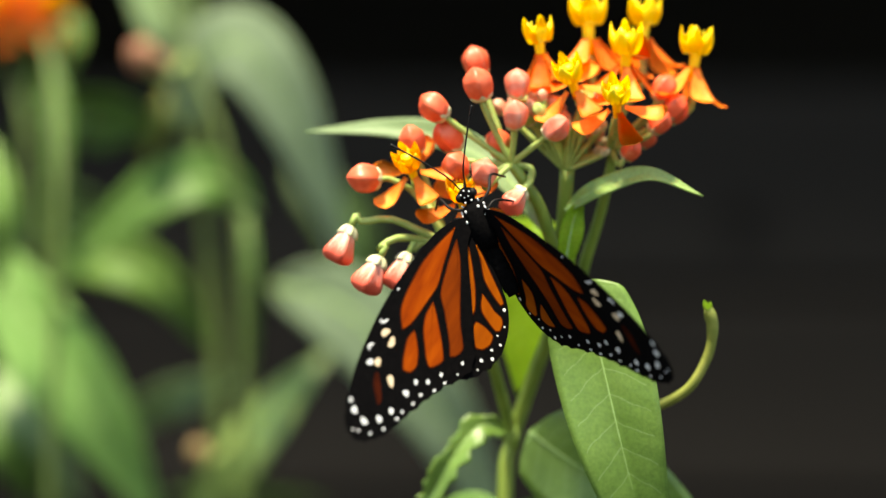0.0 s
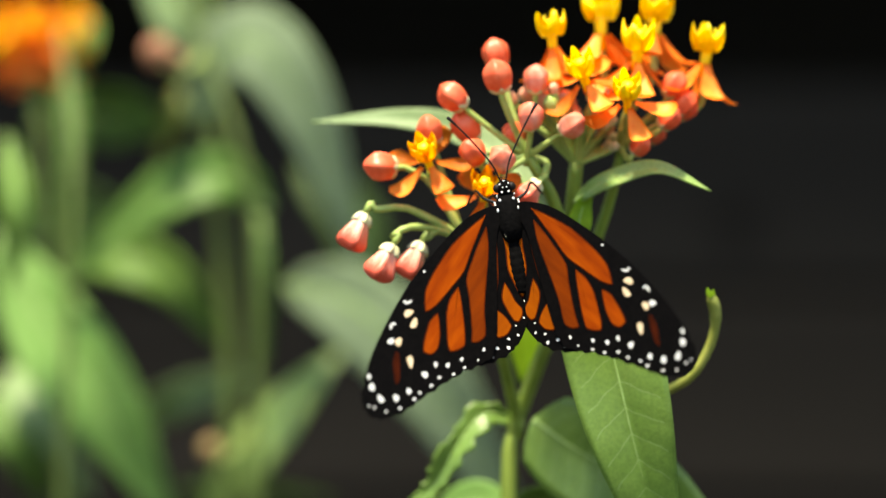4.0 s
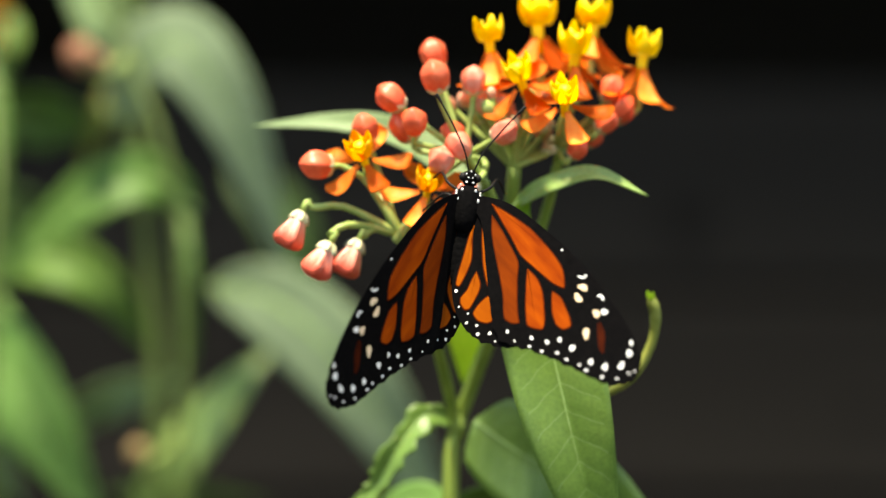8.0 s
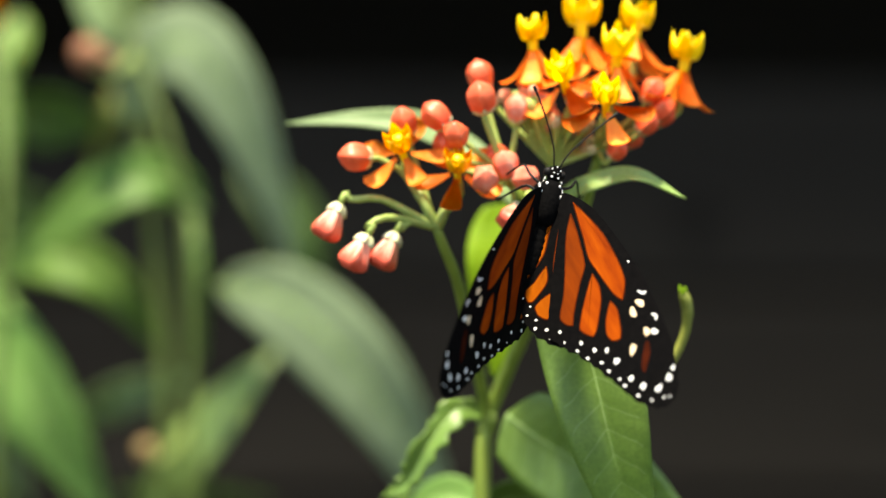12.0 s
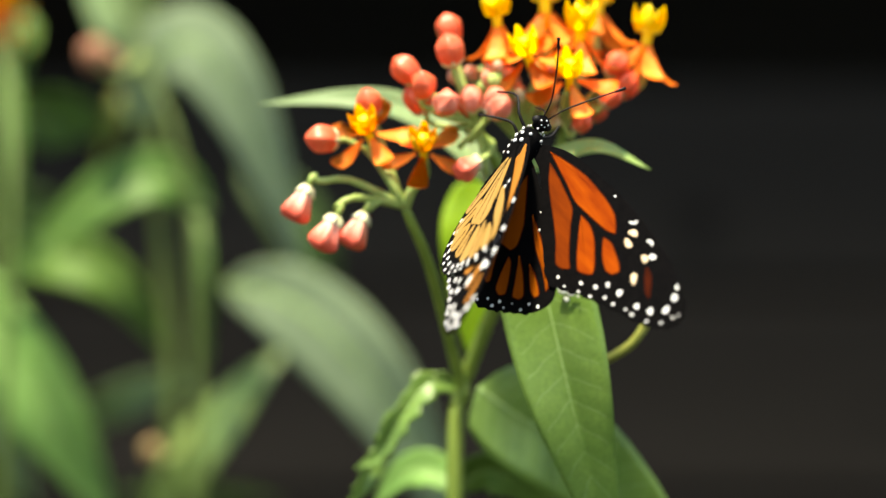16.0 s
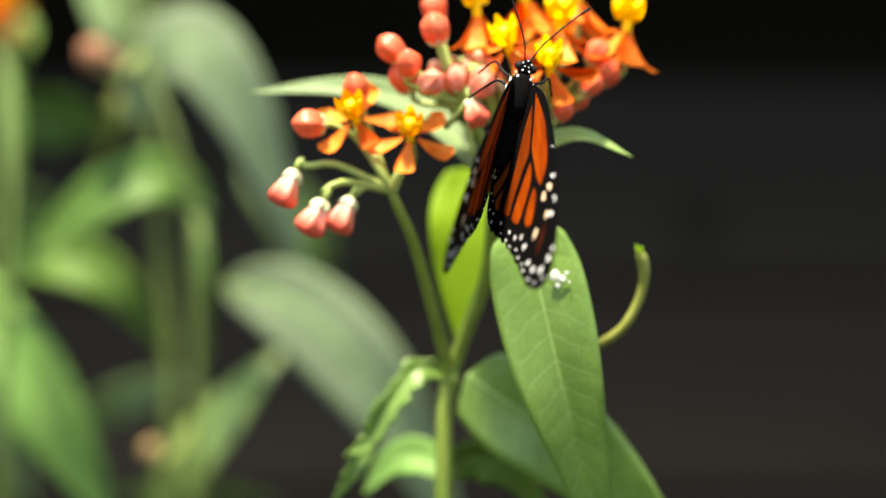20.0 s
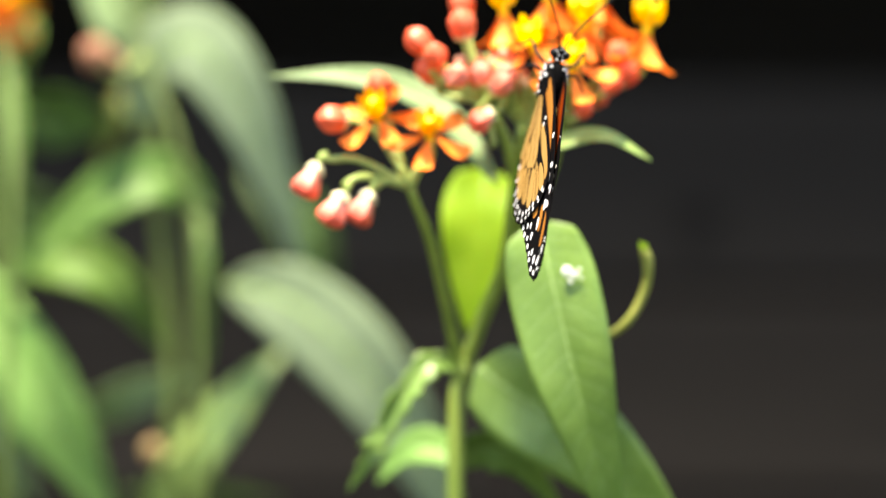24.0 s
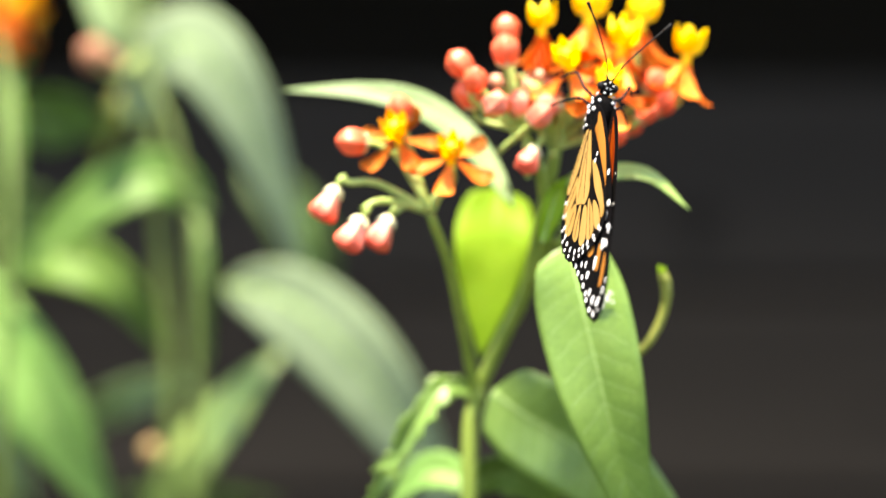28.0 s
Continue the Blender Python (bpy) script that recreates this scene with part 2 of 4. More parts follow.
    for a, b in zip(rings, rings[1:]):
        for k in range(sides):
            bm.faces.new((a[k], a[(k + 1) % sides], b[(k + 1) % sides], b[k]))
    bm.faces.new(rings[0][::-1])
    bm.faces.new(rings[-1])
    return bm


def blade(points, width, tilt=0, fold=18, ragged=0.0, n=30, cols=10, round_tip=False, blunt=False, curl=0.0, seed=1):
    """Leaf blade along a curve, folded at the midrib. tilt: degrees by which the blade is turned about its length. Returns the mesh and the midrib's path."""
    path = spline(points, n + 1)
    rnd = random.Random(seed)
    bm = bmesh.new()
    uvl = bm.loops.layers.uv.new("UVMap")
    rows, st, ridge = [], [], []
    phase = rnd.uniform(0, 6)
    for i, p in enumerate(path):
        s = i / n
        t = (path[min(i + 1, n)] - path[max(i - 1, 0)]).normalized()
        side = t.cross(Vector((0, 1, 0)))
        side = side.normalized() if side.length > 1e-5 else Vector((1, 0, 0))
        nor = t.cross(side).normalized()
        if nor.y > 0:
            nor = -nor
        q = Matrix.Rotation(radians(tilt), 3, t)
        side, nor = q @ side, q @ nor
        prof = math.sin(math.pi * min(1, s ** 0.72)) ** (0.62 if round_tip else 0.85) if 0 < s < 1 else 0.0
        if blunt:
            prof = math.sin(math.pi * (0.2 + 0.8 * s ** 0.9)) * min(1, math.sqrt(s / 0.07)) if s < 1 else 0.0
        w = 0.5 * width * max(prof, 0.03)
        row = []
        for j in range(cols + 1):
            v = 2 * j / cols - 1
            ww = w * (1 + (ragged * (noise.noise(Vector((s * 17, v * 0.5 + phase, 3))) if abs(v) > 0.8 else 0)))
            wave = 0.05 * width * abs(v) * math.sin(s * 11 + phase + (1 if v > 0 else 0)) * prof
            lift = math.sin(radians(fold)) * abs(v) * ww + wave - curl * width * v * v * prof
            row.append(bm.verts.new(p + side * v * ww * math.cos(radians(fold)) + nor * lift))
        rows.append(row)
        st.append(s)
        ridge.append(p - nor * 0.0)
    for i in range(n):
        for j in range(cols):
            f = bm.faces.new((rows[i][j], rows[i][j + 1], rows[i + 1][j + 1], rows[i + 1][j]))
            for lo, (a, b) in zip(f.loops, ((i, j), (i, j + 1), (i + 1, j + 1), (i + 1, j))):
                lo[uvl].uv = (st[a], b / cols)
    return bm, ridge


def leaf(name, points, width, mat, parent, label="", m=None, rib=0.00034, **kw):
    bm, ridge = blade(points, width, **kw)
    ob = part(name, bm, mat, parent, label, m)
    so = ob.modifiers.new("thickness", "SOLIDIFY")
    so.thickness, so.offset = max(0.0003, width * 0.014), 0
    n = len(ridge)
    ribs = tube(bmesh.new(), ridge, [rib * (1.15 - 0.95 * i / (n - 1)) for i in range(n)], 6)
    part("midrib", ribs, MIDRIB, ob)
    return ob


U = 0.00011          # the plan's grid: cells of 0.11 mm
BASE = Vector(((905 - 784) * U, 0.0, 0.0))     # where the flowering plant leaves the soil


def at(u, v, d=0.0):
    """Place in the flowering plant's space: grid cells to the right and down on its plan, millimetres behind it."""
    return Vector(((u - 784) * U, d * 0.001, 0.9 + (441 - v) * U)) - BASE


def deep(u, v, d):
    """The same for parts well behind the plan, widened with the distance."""
    k = 1 + d / 489
    return Vector(((u - 784) * U * k, d * 0.001, 0.9 + (441 - v) * U * k)) - BASE


NODE = at(905, 766)

# ---------------------------------------------------------------- setting
bm = bmesh.new()
bmesh.ops.create_grid(bm, x_segments=60, y_segments=60, size=1)
for v in bm.verts:
    v.co.x, v.co.y = math.copysign(abs(v.co.x) ** 3, v.co.x) * 300, math.copysign(abs(v.co.y) ** 3, v.co.y) * 300
    if max(abs(v.co.x), abs(v.co.y)) < 2:
        v.co.z = 0.012 * noise.noise(v.co * 9)
tagged(part("ground", bm, SOIL, None), "dark bare garden soil under the plants", "ground", kind="structure")

fence = tagged(new("wall_low"), "low dark stained board wall, deep shade put into its colour", "wall", kind="structure")
fence.location = (0, 1.25, 0)
shed = tagged(new("wall_back"), "made-up open shed that keeps the view above the boards dark", "wall", kind="structure")
shed.location = (0, 1.4, 0)


def box(sx, sy, sz, bevel=0.004):
    b = bmesh.new()
    bmesh.ops.create_cube(b, size=1)
    bmesh.ops.scale(b, vec=(sx, sy, sz), verts=b.verts)
    if bevel:
        bmesh.ops.bevel(b, geom=b.edges[:], offset=bevel, segments=1, affect="EDGES")
    return b


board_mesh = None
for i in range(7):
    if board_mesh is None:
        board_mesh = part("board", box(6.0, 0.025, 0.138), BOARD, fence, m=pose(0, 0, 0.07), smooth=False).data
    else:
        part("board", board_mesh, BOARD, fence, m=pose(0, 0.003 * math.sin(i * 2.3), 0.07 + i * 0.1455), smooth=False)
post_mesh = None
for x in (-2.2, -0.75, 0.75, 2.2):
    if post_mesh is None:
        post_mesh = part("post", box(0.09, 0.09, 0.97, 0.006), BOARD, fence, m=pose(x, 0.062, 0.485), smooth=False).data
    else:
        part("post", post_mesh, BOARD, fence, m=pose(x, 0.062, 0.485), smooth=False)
for x, z, r in ((0.206, 0.922, 0.016), (0.33, 0.79, 0.011), (-0.32, 0.86, 0.013)):
    part("knot", spin([(r * 0.98, 0), (r, 0.0015), (r * 0.6, 0.003), (r * 0.1, 0.0032)], 18, 3, 0.12, 0.7), DARKBOARD, fence, m=pose(x, -0.0135, z, 90))
# Shed is made up; its unseen roof and sides hold light out
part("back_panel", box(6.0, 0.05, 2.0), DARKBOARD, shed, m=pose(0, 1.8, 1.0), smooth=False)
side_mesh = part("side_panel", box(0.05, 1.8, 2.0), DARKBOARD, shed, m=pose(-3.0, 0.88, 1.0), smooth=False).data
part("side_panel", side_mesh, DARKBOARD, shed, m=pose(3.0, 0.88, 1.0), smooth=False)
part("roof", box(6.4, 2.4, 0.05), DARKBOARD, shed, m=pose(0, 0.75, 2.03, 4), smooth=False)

# ---------------------------------------------------------------- flowering plant
plant = tagged(new("milkweed_plant"), "green milkweed with orange and yellow blooms and coral buds", "plant")
plant.location = BASE
SHIFTS = {}         # buds that the butterfly bends aside: rest place, root, rows of (seconds, cells right, cells down)
MOVING = []         # (part, cluster that it sways with, its rest pose)


def facing(way, turn=0):
    """Turn that takes +z to the given way."""
    return Vector(way).normalized().to_track_quat("Z", "Y").to_matrix().to_4x4() @ pose(0, 0, 0, 0, 0, turn)


def sways(ob, cluster):
    MOVING.append((ob, cluster, ob.matrix_basis.copy()))
    return ob


def stem(points, r0, r1, cluster, label="", name="stem", n=18):
    return sways(part(name, rod([deep(*p) for p in points], r0 * U, r1 * U, n, 10), STEM, plant, label), cluster)


# stems: grid places, radii in grid cells
stem([(880, 8640, 20), (890, 6000, 30), (900, 2500, 32), (893, 1000, 30), (905, 766, 30)], 28, 13.5, "stem", "thick green main stem", "main_stem", 26)
stem([(906, 790, 30), (898, 740, 28), (871, 640, 18), (838, 530, 8), (809, 466, 3), (797, 437, 2)], 12, 8.5, "left", "slender green flower stalk")
stem([(903, 790, 30), (918, 740, 30), (950, 650, 26), (982, 560, 20), (992, 440, 12), (1000, 360, 8), (1004, 300, 6)], 14, 13, "right", "pale green flower stalk")
stem([(985, 560, 18), (985, 470, 10), (958, 375, 4), (930, 325, 2), (905, 290, 2)], 13, 10, "middle", "green flower stalk")
stem([(1015, 560, 22), (1034, 470, 16), (1062, 380, 12), (1080, 300, 9), (1085, 262, 8)], 11, 9, "right", "green flower stalk")
bm = spin([(0.2 * U, -34 * U), (14 * U, -22 * U), (17.5 * U, 0), (14 * U, 22 * U), (0.2 * U, 34 * U)], 14)
part("stem_joint", bm, STEM, plant, "swollen leaf joint", Matrix.Translation(deep(906, 772, 30)))

# leaves
big_leaf = sways(leaf("leaf", [at(1030, 496, -3), at(1042, 550, -5), at(1055, 610, -6.2), at(1077, 706, -7), at(1101, 806, -7), at(1128, 906, -6), at(1164, 1030, -3), at(1205, 1150, 2)], 178 * U, LEAF, plant,
                      "large glossy drooping green leaf", tilt=6, fold=14, n=48, cols=14, blunt=True, curl=0.06, seed=3), "blade")
sways(part("petiole", rod([deep(992, 500, 14), deep(1014, 490, 8), at(1036, 498, -3)], 9 * U, 7 * U), STEM, plant), "blade")
# whitish glossy drops built in place of a glint near the leaf's base
for u, v, r, tall in ((1082, 588, 11, 0.3), (1096, 594, 7, 0.25), (1104, 584, 4, 0.3), (1088, 606, 5, 0.2), (1108, 600, 3, 0.3)):
    b = spin([(r * U * math.cos(a), r * U * tall * math.sin(a)) for a in (0.0, 0.35, 0.75, 1.15, 1.5)], 14)
    part("glint_drop", b, GLINT, big_leaf, "whitish drop standing in for a glint", Matrix.Translation(at(u, v, -6.9 - 0.035 * (u - 1050))) @ facing((0.15, -1, 0.25), u))
leaf("leaf", [deep(936, 764, 26), deep(1002, 812, 24), deep(1085, 862, 22), deep(1180, 945, 20), deep(1275, 1045, 20), deep(1355, 1160, 22)], 200 * U, LEAF, plant, "broad green leaf behind the drooping one", tilt=10, fold=8, blunt=True, seed=5)
leaf("leaf", [deep(898, 762, 30), deep(848, 756, 28), deep(800, 815, 26), deep(755, 885, 27), deep(712, 912, 28)], 56 * U, LEAF, plant, "narrow green leaf with ragged eaten edges", tilt=12, fold=26, ragged=1.1, n=70, seed=7)
leaf("leaf", [deep(772, 868, 30), deep(748, 905, 29), deep(722, 950, 29), deep(690, 1000, 30)], 36 * U, LEAF, plant, "narrow green leaf with a torn edge", tilt=-10, fold=20, ragged=0.8, n=40, seed=8)
# lower pair: shade and sunlight are put into the two leaf greens
leaf("leaf", [deep(900, 945, 46), deep(950, 914, 42), deep(1020, 942, 42), deep(1100, 1042, 46)], 95 * U, BROADLEAF, plant, "lower leaf in a darker green for its shade", tilt=20, fold=14, seed=9)
leaf("leaf", [deep(892, 945, 48), deep(850, 914, 52), deep(800, 917, 54), deep(745, 978, 56)], 88 * U, FRESHLEAF, plant, "lower leaf in a lighter green for its sunlight", tilt=24, fold=14, seed=10)
leaf("leaf", [deep(952, 385, 46), deep(940, 470, 42), deep(928, 580, 40), deep(915, 700, 40)], 158 * U, LIME, plant, "lime green leaf coloured as if light shone through it", rib=0.0002, tilt=0, fold=6, blunt=True, seed=11)
pale = sways(leaf("leaf", [at(985, 425, 11), at(900, 310, 18), at(800, 242, 23), at(685, 217, 25), at(526, 222, 27)], 66 * U, PALE, plant, "long pale green leaf behind the buds", tilt=30, fold=14, seed=13), "still")
SHIFTS[pale.name] = (Vector(at(600, 220, 26)), Vector(at(985, 425, 11)), [(0, 0, 0), (11, 0, 4), (14, 0, 14), (20.5, 0, 17), (22.5, 0, -14), (25, 0, -20), (28, 8, -26)])
arching = sways(leaf("leaf", [at(1003, 372, 6), at(1065, 332, 2), at(1150, 310, 0), at(1243, 348, -2)], 38 * U, YOUNG, plant, "small arching green leaf", tilt=-30, fold=16, seed=15), "right")
SHIFTS[arching.name] = (Vector(at(1160, 300, 0)), Vector(at(1005, 372, 6)), [(0, 0, 0), (20.5, 0, 0), (23, 5, 5), (25, 14, 8), (27, 16, 8), (28, 32, 26)])
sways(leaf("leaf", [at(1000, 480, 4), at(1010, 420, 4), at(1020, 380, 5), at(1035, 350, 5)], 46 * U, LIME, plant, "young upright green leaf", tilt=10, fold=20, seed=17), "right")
shoot = spline([at(1092, 748, 6), at(1168, 722, 5), at(1222, 688, 3), at(1255, 630, 2), at(1262, 580, 1), at(1252, 542, 0)], 26)
part("curled_shoot", tube(bmesh.new(), shoot, [U * (10 - 1.5 * math.sin(math.pi * i / 25) + (1.5 if i > 18 else 0) - (5.5 if i == 25 else 2 if i == 24 else 0)) for i in range(26)], 10), SHOOT, plant, "young olive shoot curling upwards")
for k, (du, dv, le) in enumerate(((-4, -20, 19), (4, -14, 16), (0, -26, 14))):
    p = at(1252 + du * 0.4, 550, -0.3 * k)
    leaf("leaf", [p, p + Vector((du * 0.5 * U, 0, le * 0.5 * U)), p + Vector((du * U, 0, le * U))], 9 * U, LIME, plant, "tiny young leaf at the shoot's tip", rib=0.00008, n=8, cols=4, seed=60 + k)

# flowers
MM = 0.001


def petal_mesh():
    """One swept-back petal, 10 mm long, that leaves the cup and bends down."""
    bm = bmesh.new()
    n, k = 10, 6
    path = spline([(0.8 * MM, 0, -1.6 * MM), (1.2 * MM, 0, -3.4 * MM), (1.9 * MM, 0, -5.6 * MM), (3.0 * MM, 0, -7.8 * MM), (5.0 * MM, 0, -9.3 * MM), (6.6 * MM, 0, -9.2 * MM)], n + 1)
    rows = []
    for i, p in enumerate(path):
        s = i / n
        w = MM * (0.8 + 1.75 * math.sin(math.pi * min(1, max(0, s - 0.1) * 0.78)) ** 1.2) * (1 if s < 0.78 else max(0.1, math.cos((s - 0.78) / 0.22 * 1.4)))
        t = (path[min(i + 1, n)] - path[max(i - 1, 0)]).normalized()
        nor = Vector((-t.z, 0, t.x))
        rows.append([bm.verts.new(p + Vector((0, v * w, 0)) + nor * (0.22 * w * v * v)) for v in [2 * j / k - 1 for j in range(k + 1)]])
    for a, b in zip(rows, rows[1:]):
        for j in range(k):
            bm.faces.new((a[j], a[j + 1], b[j + 1], b[j]))
    geo = bmesh.ops.solidify(bm, geom=bm.faces[:], thickness=0.25 * MM)
    bmesh.ops.recalc_face_normals(bm, faces=bm.faces)
    me = bpy.data.meshes.new("petal")
    bm.to_mesh(me)
    bm.free()
    me.materials.append(PETAL)
    return me


def hood_mesh(mat):
    """One upright hood of the crown, an open scoop with a pointed lip and a horn inside."""
    bm = bmesh.new()
    rows = []
    for i in range(7):
        s = i / 6
        r = MM * (0.7 + 1.05 * math.sin(math.pi * (0.12 + 0.62 * s))) * (1 - 0.35 * s ** 4)
        c = Vector((MM * (1.4 + 0.95 * s), 0, MM * (0.1 + 3.7 * s)))
        row = []
        for j in range(9):
            a = radians(-125 + 250 * j / 8)
            lip = MM * (2.0 * max(0, math.cos(a)) ** 2 - 0.9 * max(0, -math.cos(a))) * s ** 2.5
            row.append(bm.verts.new(c + Vector((math.cos(a) * r * 0.85, math.sin(a) * r, lip))))
        rows.append(row)
    for a, b in zip(rows, rows[1:]):
        for j in range(8):
            bm.faces.new((a[j], a[j + 1], b[j + 1], b[j]))
    bmesh.ops.solidify(bm, geom=bm.faces[:], thickness=0.22 * MM)
    tube(bm, spline([(1.7 * MM, 0, 0.4 * MM), (2.0 * MM, 0, 3 * MM), (1.2 * MM, 0, 4.8 * MM)], 6), [0.35 * MM, 0.33 * MM, 0.3 * MM, 0.25 * MM, 0.18 * MM, 0.08 * MM], 6)
    bmesh.ops.recalc_face_normals(bm, faces=bm.faces)
    me = bpy.data.meshes.new("hood")
    bm.to_mesh(me)
    bm.free()
    me.materials.append(mat)
    return me


PETAL_MESH, HOOD_MESH, HOODDEEP_MESH = petal_mesh(), hood_mesh(HOOD), hood_mesh(HOODDEEP)
column = spin([(0.7 * MM, -5.2 * MM), (0.85 * MM, -3.6 * MM), (1.0 * MM, -1.4 * MM), (1.1 * MM, 0), (1.3 * MM, 1.6 * MM), (1.5 * MM, 3.0 * MM), (1.2 * MM, 3.6 * MM), (0.4 * MM, 3.8 * MM)], 15, 5, 0.08)
COLUMN_MESH = bpy.data.meshes.new("column")
column.to_mesh(COLUMN_MESH)
column.free()
COLUMN_MESH.materials.append(HOOD)


def flower(place, way, root, cluster, owner, size=1.0, turn=0, deep=False, spread=0, label="orange flower with a yellow crown", stalk=7):
    """An open flower: reflexed petals, crown of hoods, column and stalk."""
    m = Matrix.Translation(place) @ facing(way, turn)
    f = part("flower", COLUMN_MESH, None, owner, label, m)
    f.scale = (size,) * 3
    for k in range(5):
        p = part("petal", PETAL_MESH, None, f, m=pose(0, 0, 0, 0, 0, 72 * k) @ pose(0, 0, -0.0008 - 0.00002 * spread, 0, -4 - spread + 6 * math.sin(k * 2.1 + turn), 6 * math.sin(k * 3.3)))
        part("hood", HOODDEEP_MESH if deep else HOOD_MESH, None, f, m=pose(0, 0, 0, 0, 3 * math.sin(k * 1.7 + turn), 72 * k + 36))
    inv = (m @ Matrix.Diagonal((size, size, size, 1))).inverted()
    a, b = Vector((0, 0, -0.005)), inv @ root
    part("pedicel", rod([a, a + Vector((0, 0, -min(0.006, b.length * 0.3))), a.lerp(b, 0.6), b], stalk * U / size, stalk * 1.15 * U / size, 12, 7), PEDICEL, f)
    if cluster:
        sways(f, cluster)
    return f


BUD_PROFILE = [(0.15, -1.0), (0.55, -0.9), (0.84, -0.6), (0.98, -0.1), (1.0, 0.25), (0.93, 0.58), (0.62, 0.9), (0.28, 1.1), (0.04, 1.2)]
DROOP_PROFILE = [(0.3, -1.0), (0.5, -0.85), (0.64, -0.5), (0.82, -0.1), (0.98, 0.3), (1.03, 0.58), (0.9, 0.84), (0.58, 1.0), (0.2, 1.03), (0.03, 1.0)]
BUD_MESH = {}


def bud(u, v, d, r, way, root, cluster, owner=None, mat=None, tall=1.12, stalk=5, bend=None, label="coral flower bud", shift=None):
    """A closed five-sided bud with its calyx and stalk; r in grid cells."""
    mat = mat or BUD
    key = (mat.name, tall)
    if key not in BUD_MESH:
        b = spin([(x * 0.003, z * 0.003 * tall) for x, z in (DROOP_PROFILE if mat is BUDDROOP else BUD_PROFILE)], 30, 5, 0.13 if mat is BUDDROOP else 0.11)
        me = bpy.data.meshes.new("bud")
        bmesh.ops.recalc_face_normals(b, faces=b.faces)
        b.to_mesh(me)
        b.free()
        me.materials.append(mat)
        c = spin([(0.0006, -0.0046), (0.0011, -0.0043), (0.0016, -0.0036), (0.0018, -0.0029), (0.0019, -0.0024), (0.0014, -0.0023)], 20, 5, 0.3) if mat is BUDDROOP else spin([(0.0004, -0.0034 * tall), (0.0014, -0.0031 * tall), (0.0021, -0.0024 * tall), (0.0022, -0.0019 * tall), (0.0002, -0.0019 * tall)], 15, 5, 0.22)
        ce = bpy.data.meshes.new("calyx")
        c.to_mesh(ce)
        c.free()
        ce.materials.append(CALYX)
        BUD_MESH[key] = (me, ce)
    me, ce = BUD_MESH[key]
    size = 0.86 * r * U / 0.003
    m = Matrix.Translation(at(u, v, d)) @ facing(way, (u * 7 + v * 3) % 72)
    o = part("bud", me, None, owner or plant, label, m)
    o.scale = (size,) * 3
    part("calyx", ce, None, o)
    inv = (m @ Matrix.Diagonal((size, size, size, 1))).inverted()
    a = Vector((0, 0, -0.0047 if mat is BUDDROOP else -0.0031 * tall))
    pts = [a, a + Vector((0, 0, -0.0025))] + [inv @ at(*q) for q in (bend or [])] + [inv @ at(*root)]
    part("pedicel", rod(pts, stalk * U / size, stalk * 1.2 * U / size, 14, 7), PEDICEL, o)
    if cluster:
        sways(o, cluster)
    if shift:
        SHIFTS[o.name] = (Vector(at(u, v, d)), Vector(at(*root)), shift)
    return o


RIGHT_ROOT, RIGHT_ROOT2, MID_ROOT, LEFT_ROOT = (1004, 300, 6), (1085, 262, 8), (905, 290, 2), (797, 437, 2)
for u, v, d, way, root, size, turn, spread in (
        (957, 72, 6, (-0.12, -0.12, 1), RIGHT_ROOT, 0.92, 10, 2), (1048, 36, 12, (-0.05, 0.0, 1), RIGHT_ROOT, 1.14, 40, 14),
        (1150, 34, 14, (0.05, 0.02, 1), RIGHT_ROOT2, 1.06, 0, 16), (1238, 92, 8, (0.12, -0.1, 1), RIGHT_ROOT2, 1.02, 25, 9),
        (1110, 92, 3, (0.05, -0.35, 1), RIGHT_ROOT2, 1.06, 55, 20), (1010, 142, -2, (-0.3, -0.6, 0.8), RIGHT_ROOT, 0.9, 20, 44),
        (1088, 180, -5, (-0.05, -0.7, 0.7), RIGHT_ROOT2, 0.88, 0, 46)):
    flower(at(u, v, d), way, at(*root), "right", plant, size, turn, spread=spread)
for u, v, d, way, size, turn, spread in ((726, 296, -2, (-0.25, -0.7, 0.65), 0.86, 15, 46), (829, 328, -4, (-0.05, -0.75, 0.65), 0.84, 50, 46)):
    o = flower(at(u, v, d), way, at(*LEFT_ROOT), "left", plant, size, turn, True, spread, "orange flower with an amber crown", 9)
    if u > 800:
        SHIFTS[o.name] = (Vector(at(u, v, d)), Vector(at(*LEFT_ROOT)), [(0, -12, 22), (3.5, 0, 26), (8, 16, 22), (10, 0, 0), (28, 0, 0)])
# buds of the left cluster
bud(646, 316, -1, 29, (-1, -0.3, 0.05), LEFT_ROOT, "left", bend=[(735, 345, 1)])
bud(730, 248, 2, 26, (-0.3, -0.4, 0.9), LEFT_ROOT, "left", bend=[(765, 350, 4)])
for u, v, d, bend, mat in ((602, 432, -2, [(640, 392, -1), (690, 388, 0), (750, 412, 1)], BUDDROOP), (654, 486, -3, [(672, 440, -2), (700, 422, -1), (750, 425, 1)], BUDDROOP),
                           (704, 480, -1, [(728, 445, 0), (748, 428, 1), (772, 432, 2)], BUDDROOP)):
    bud(u + 2, v + 4, d, 31, (-0.5, -0.15, -1), LEFT_ROOT, "left", None, mat, 1.12, 6, bend, "drooping pink bud with a pale calyx")
# buds of the middle cluster; the butterfly's weight bends some of them aside
bud(843, 108, 4, 27, (-0.3, 0, 1), MID_ROOT, "middle")
bud(846, 152, -2, 29, (-0.3, -0.2, 1), MID_ROOT, "middle")
bud(770, 190, 0, 28, (-0.7, 0, 0.6), MID_ROOT, "middle")
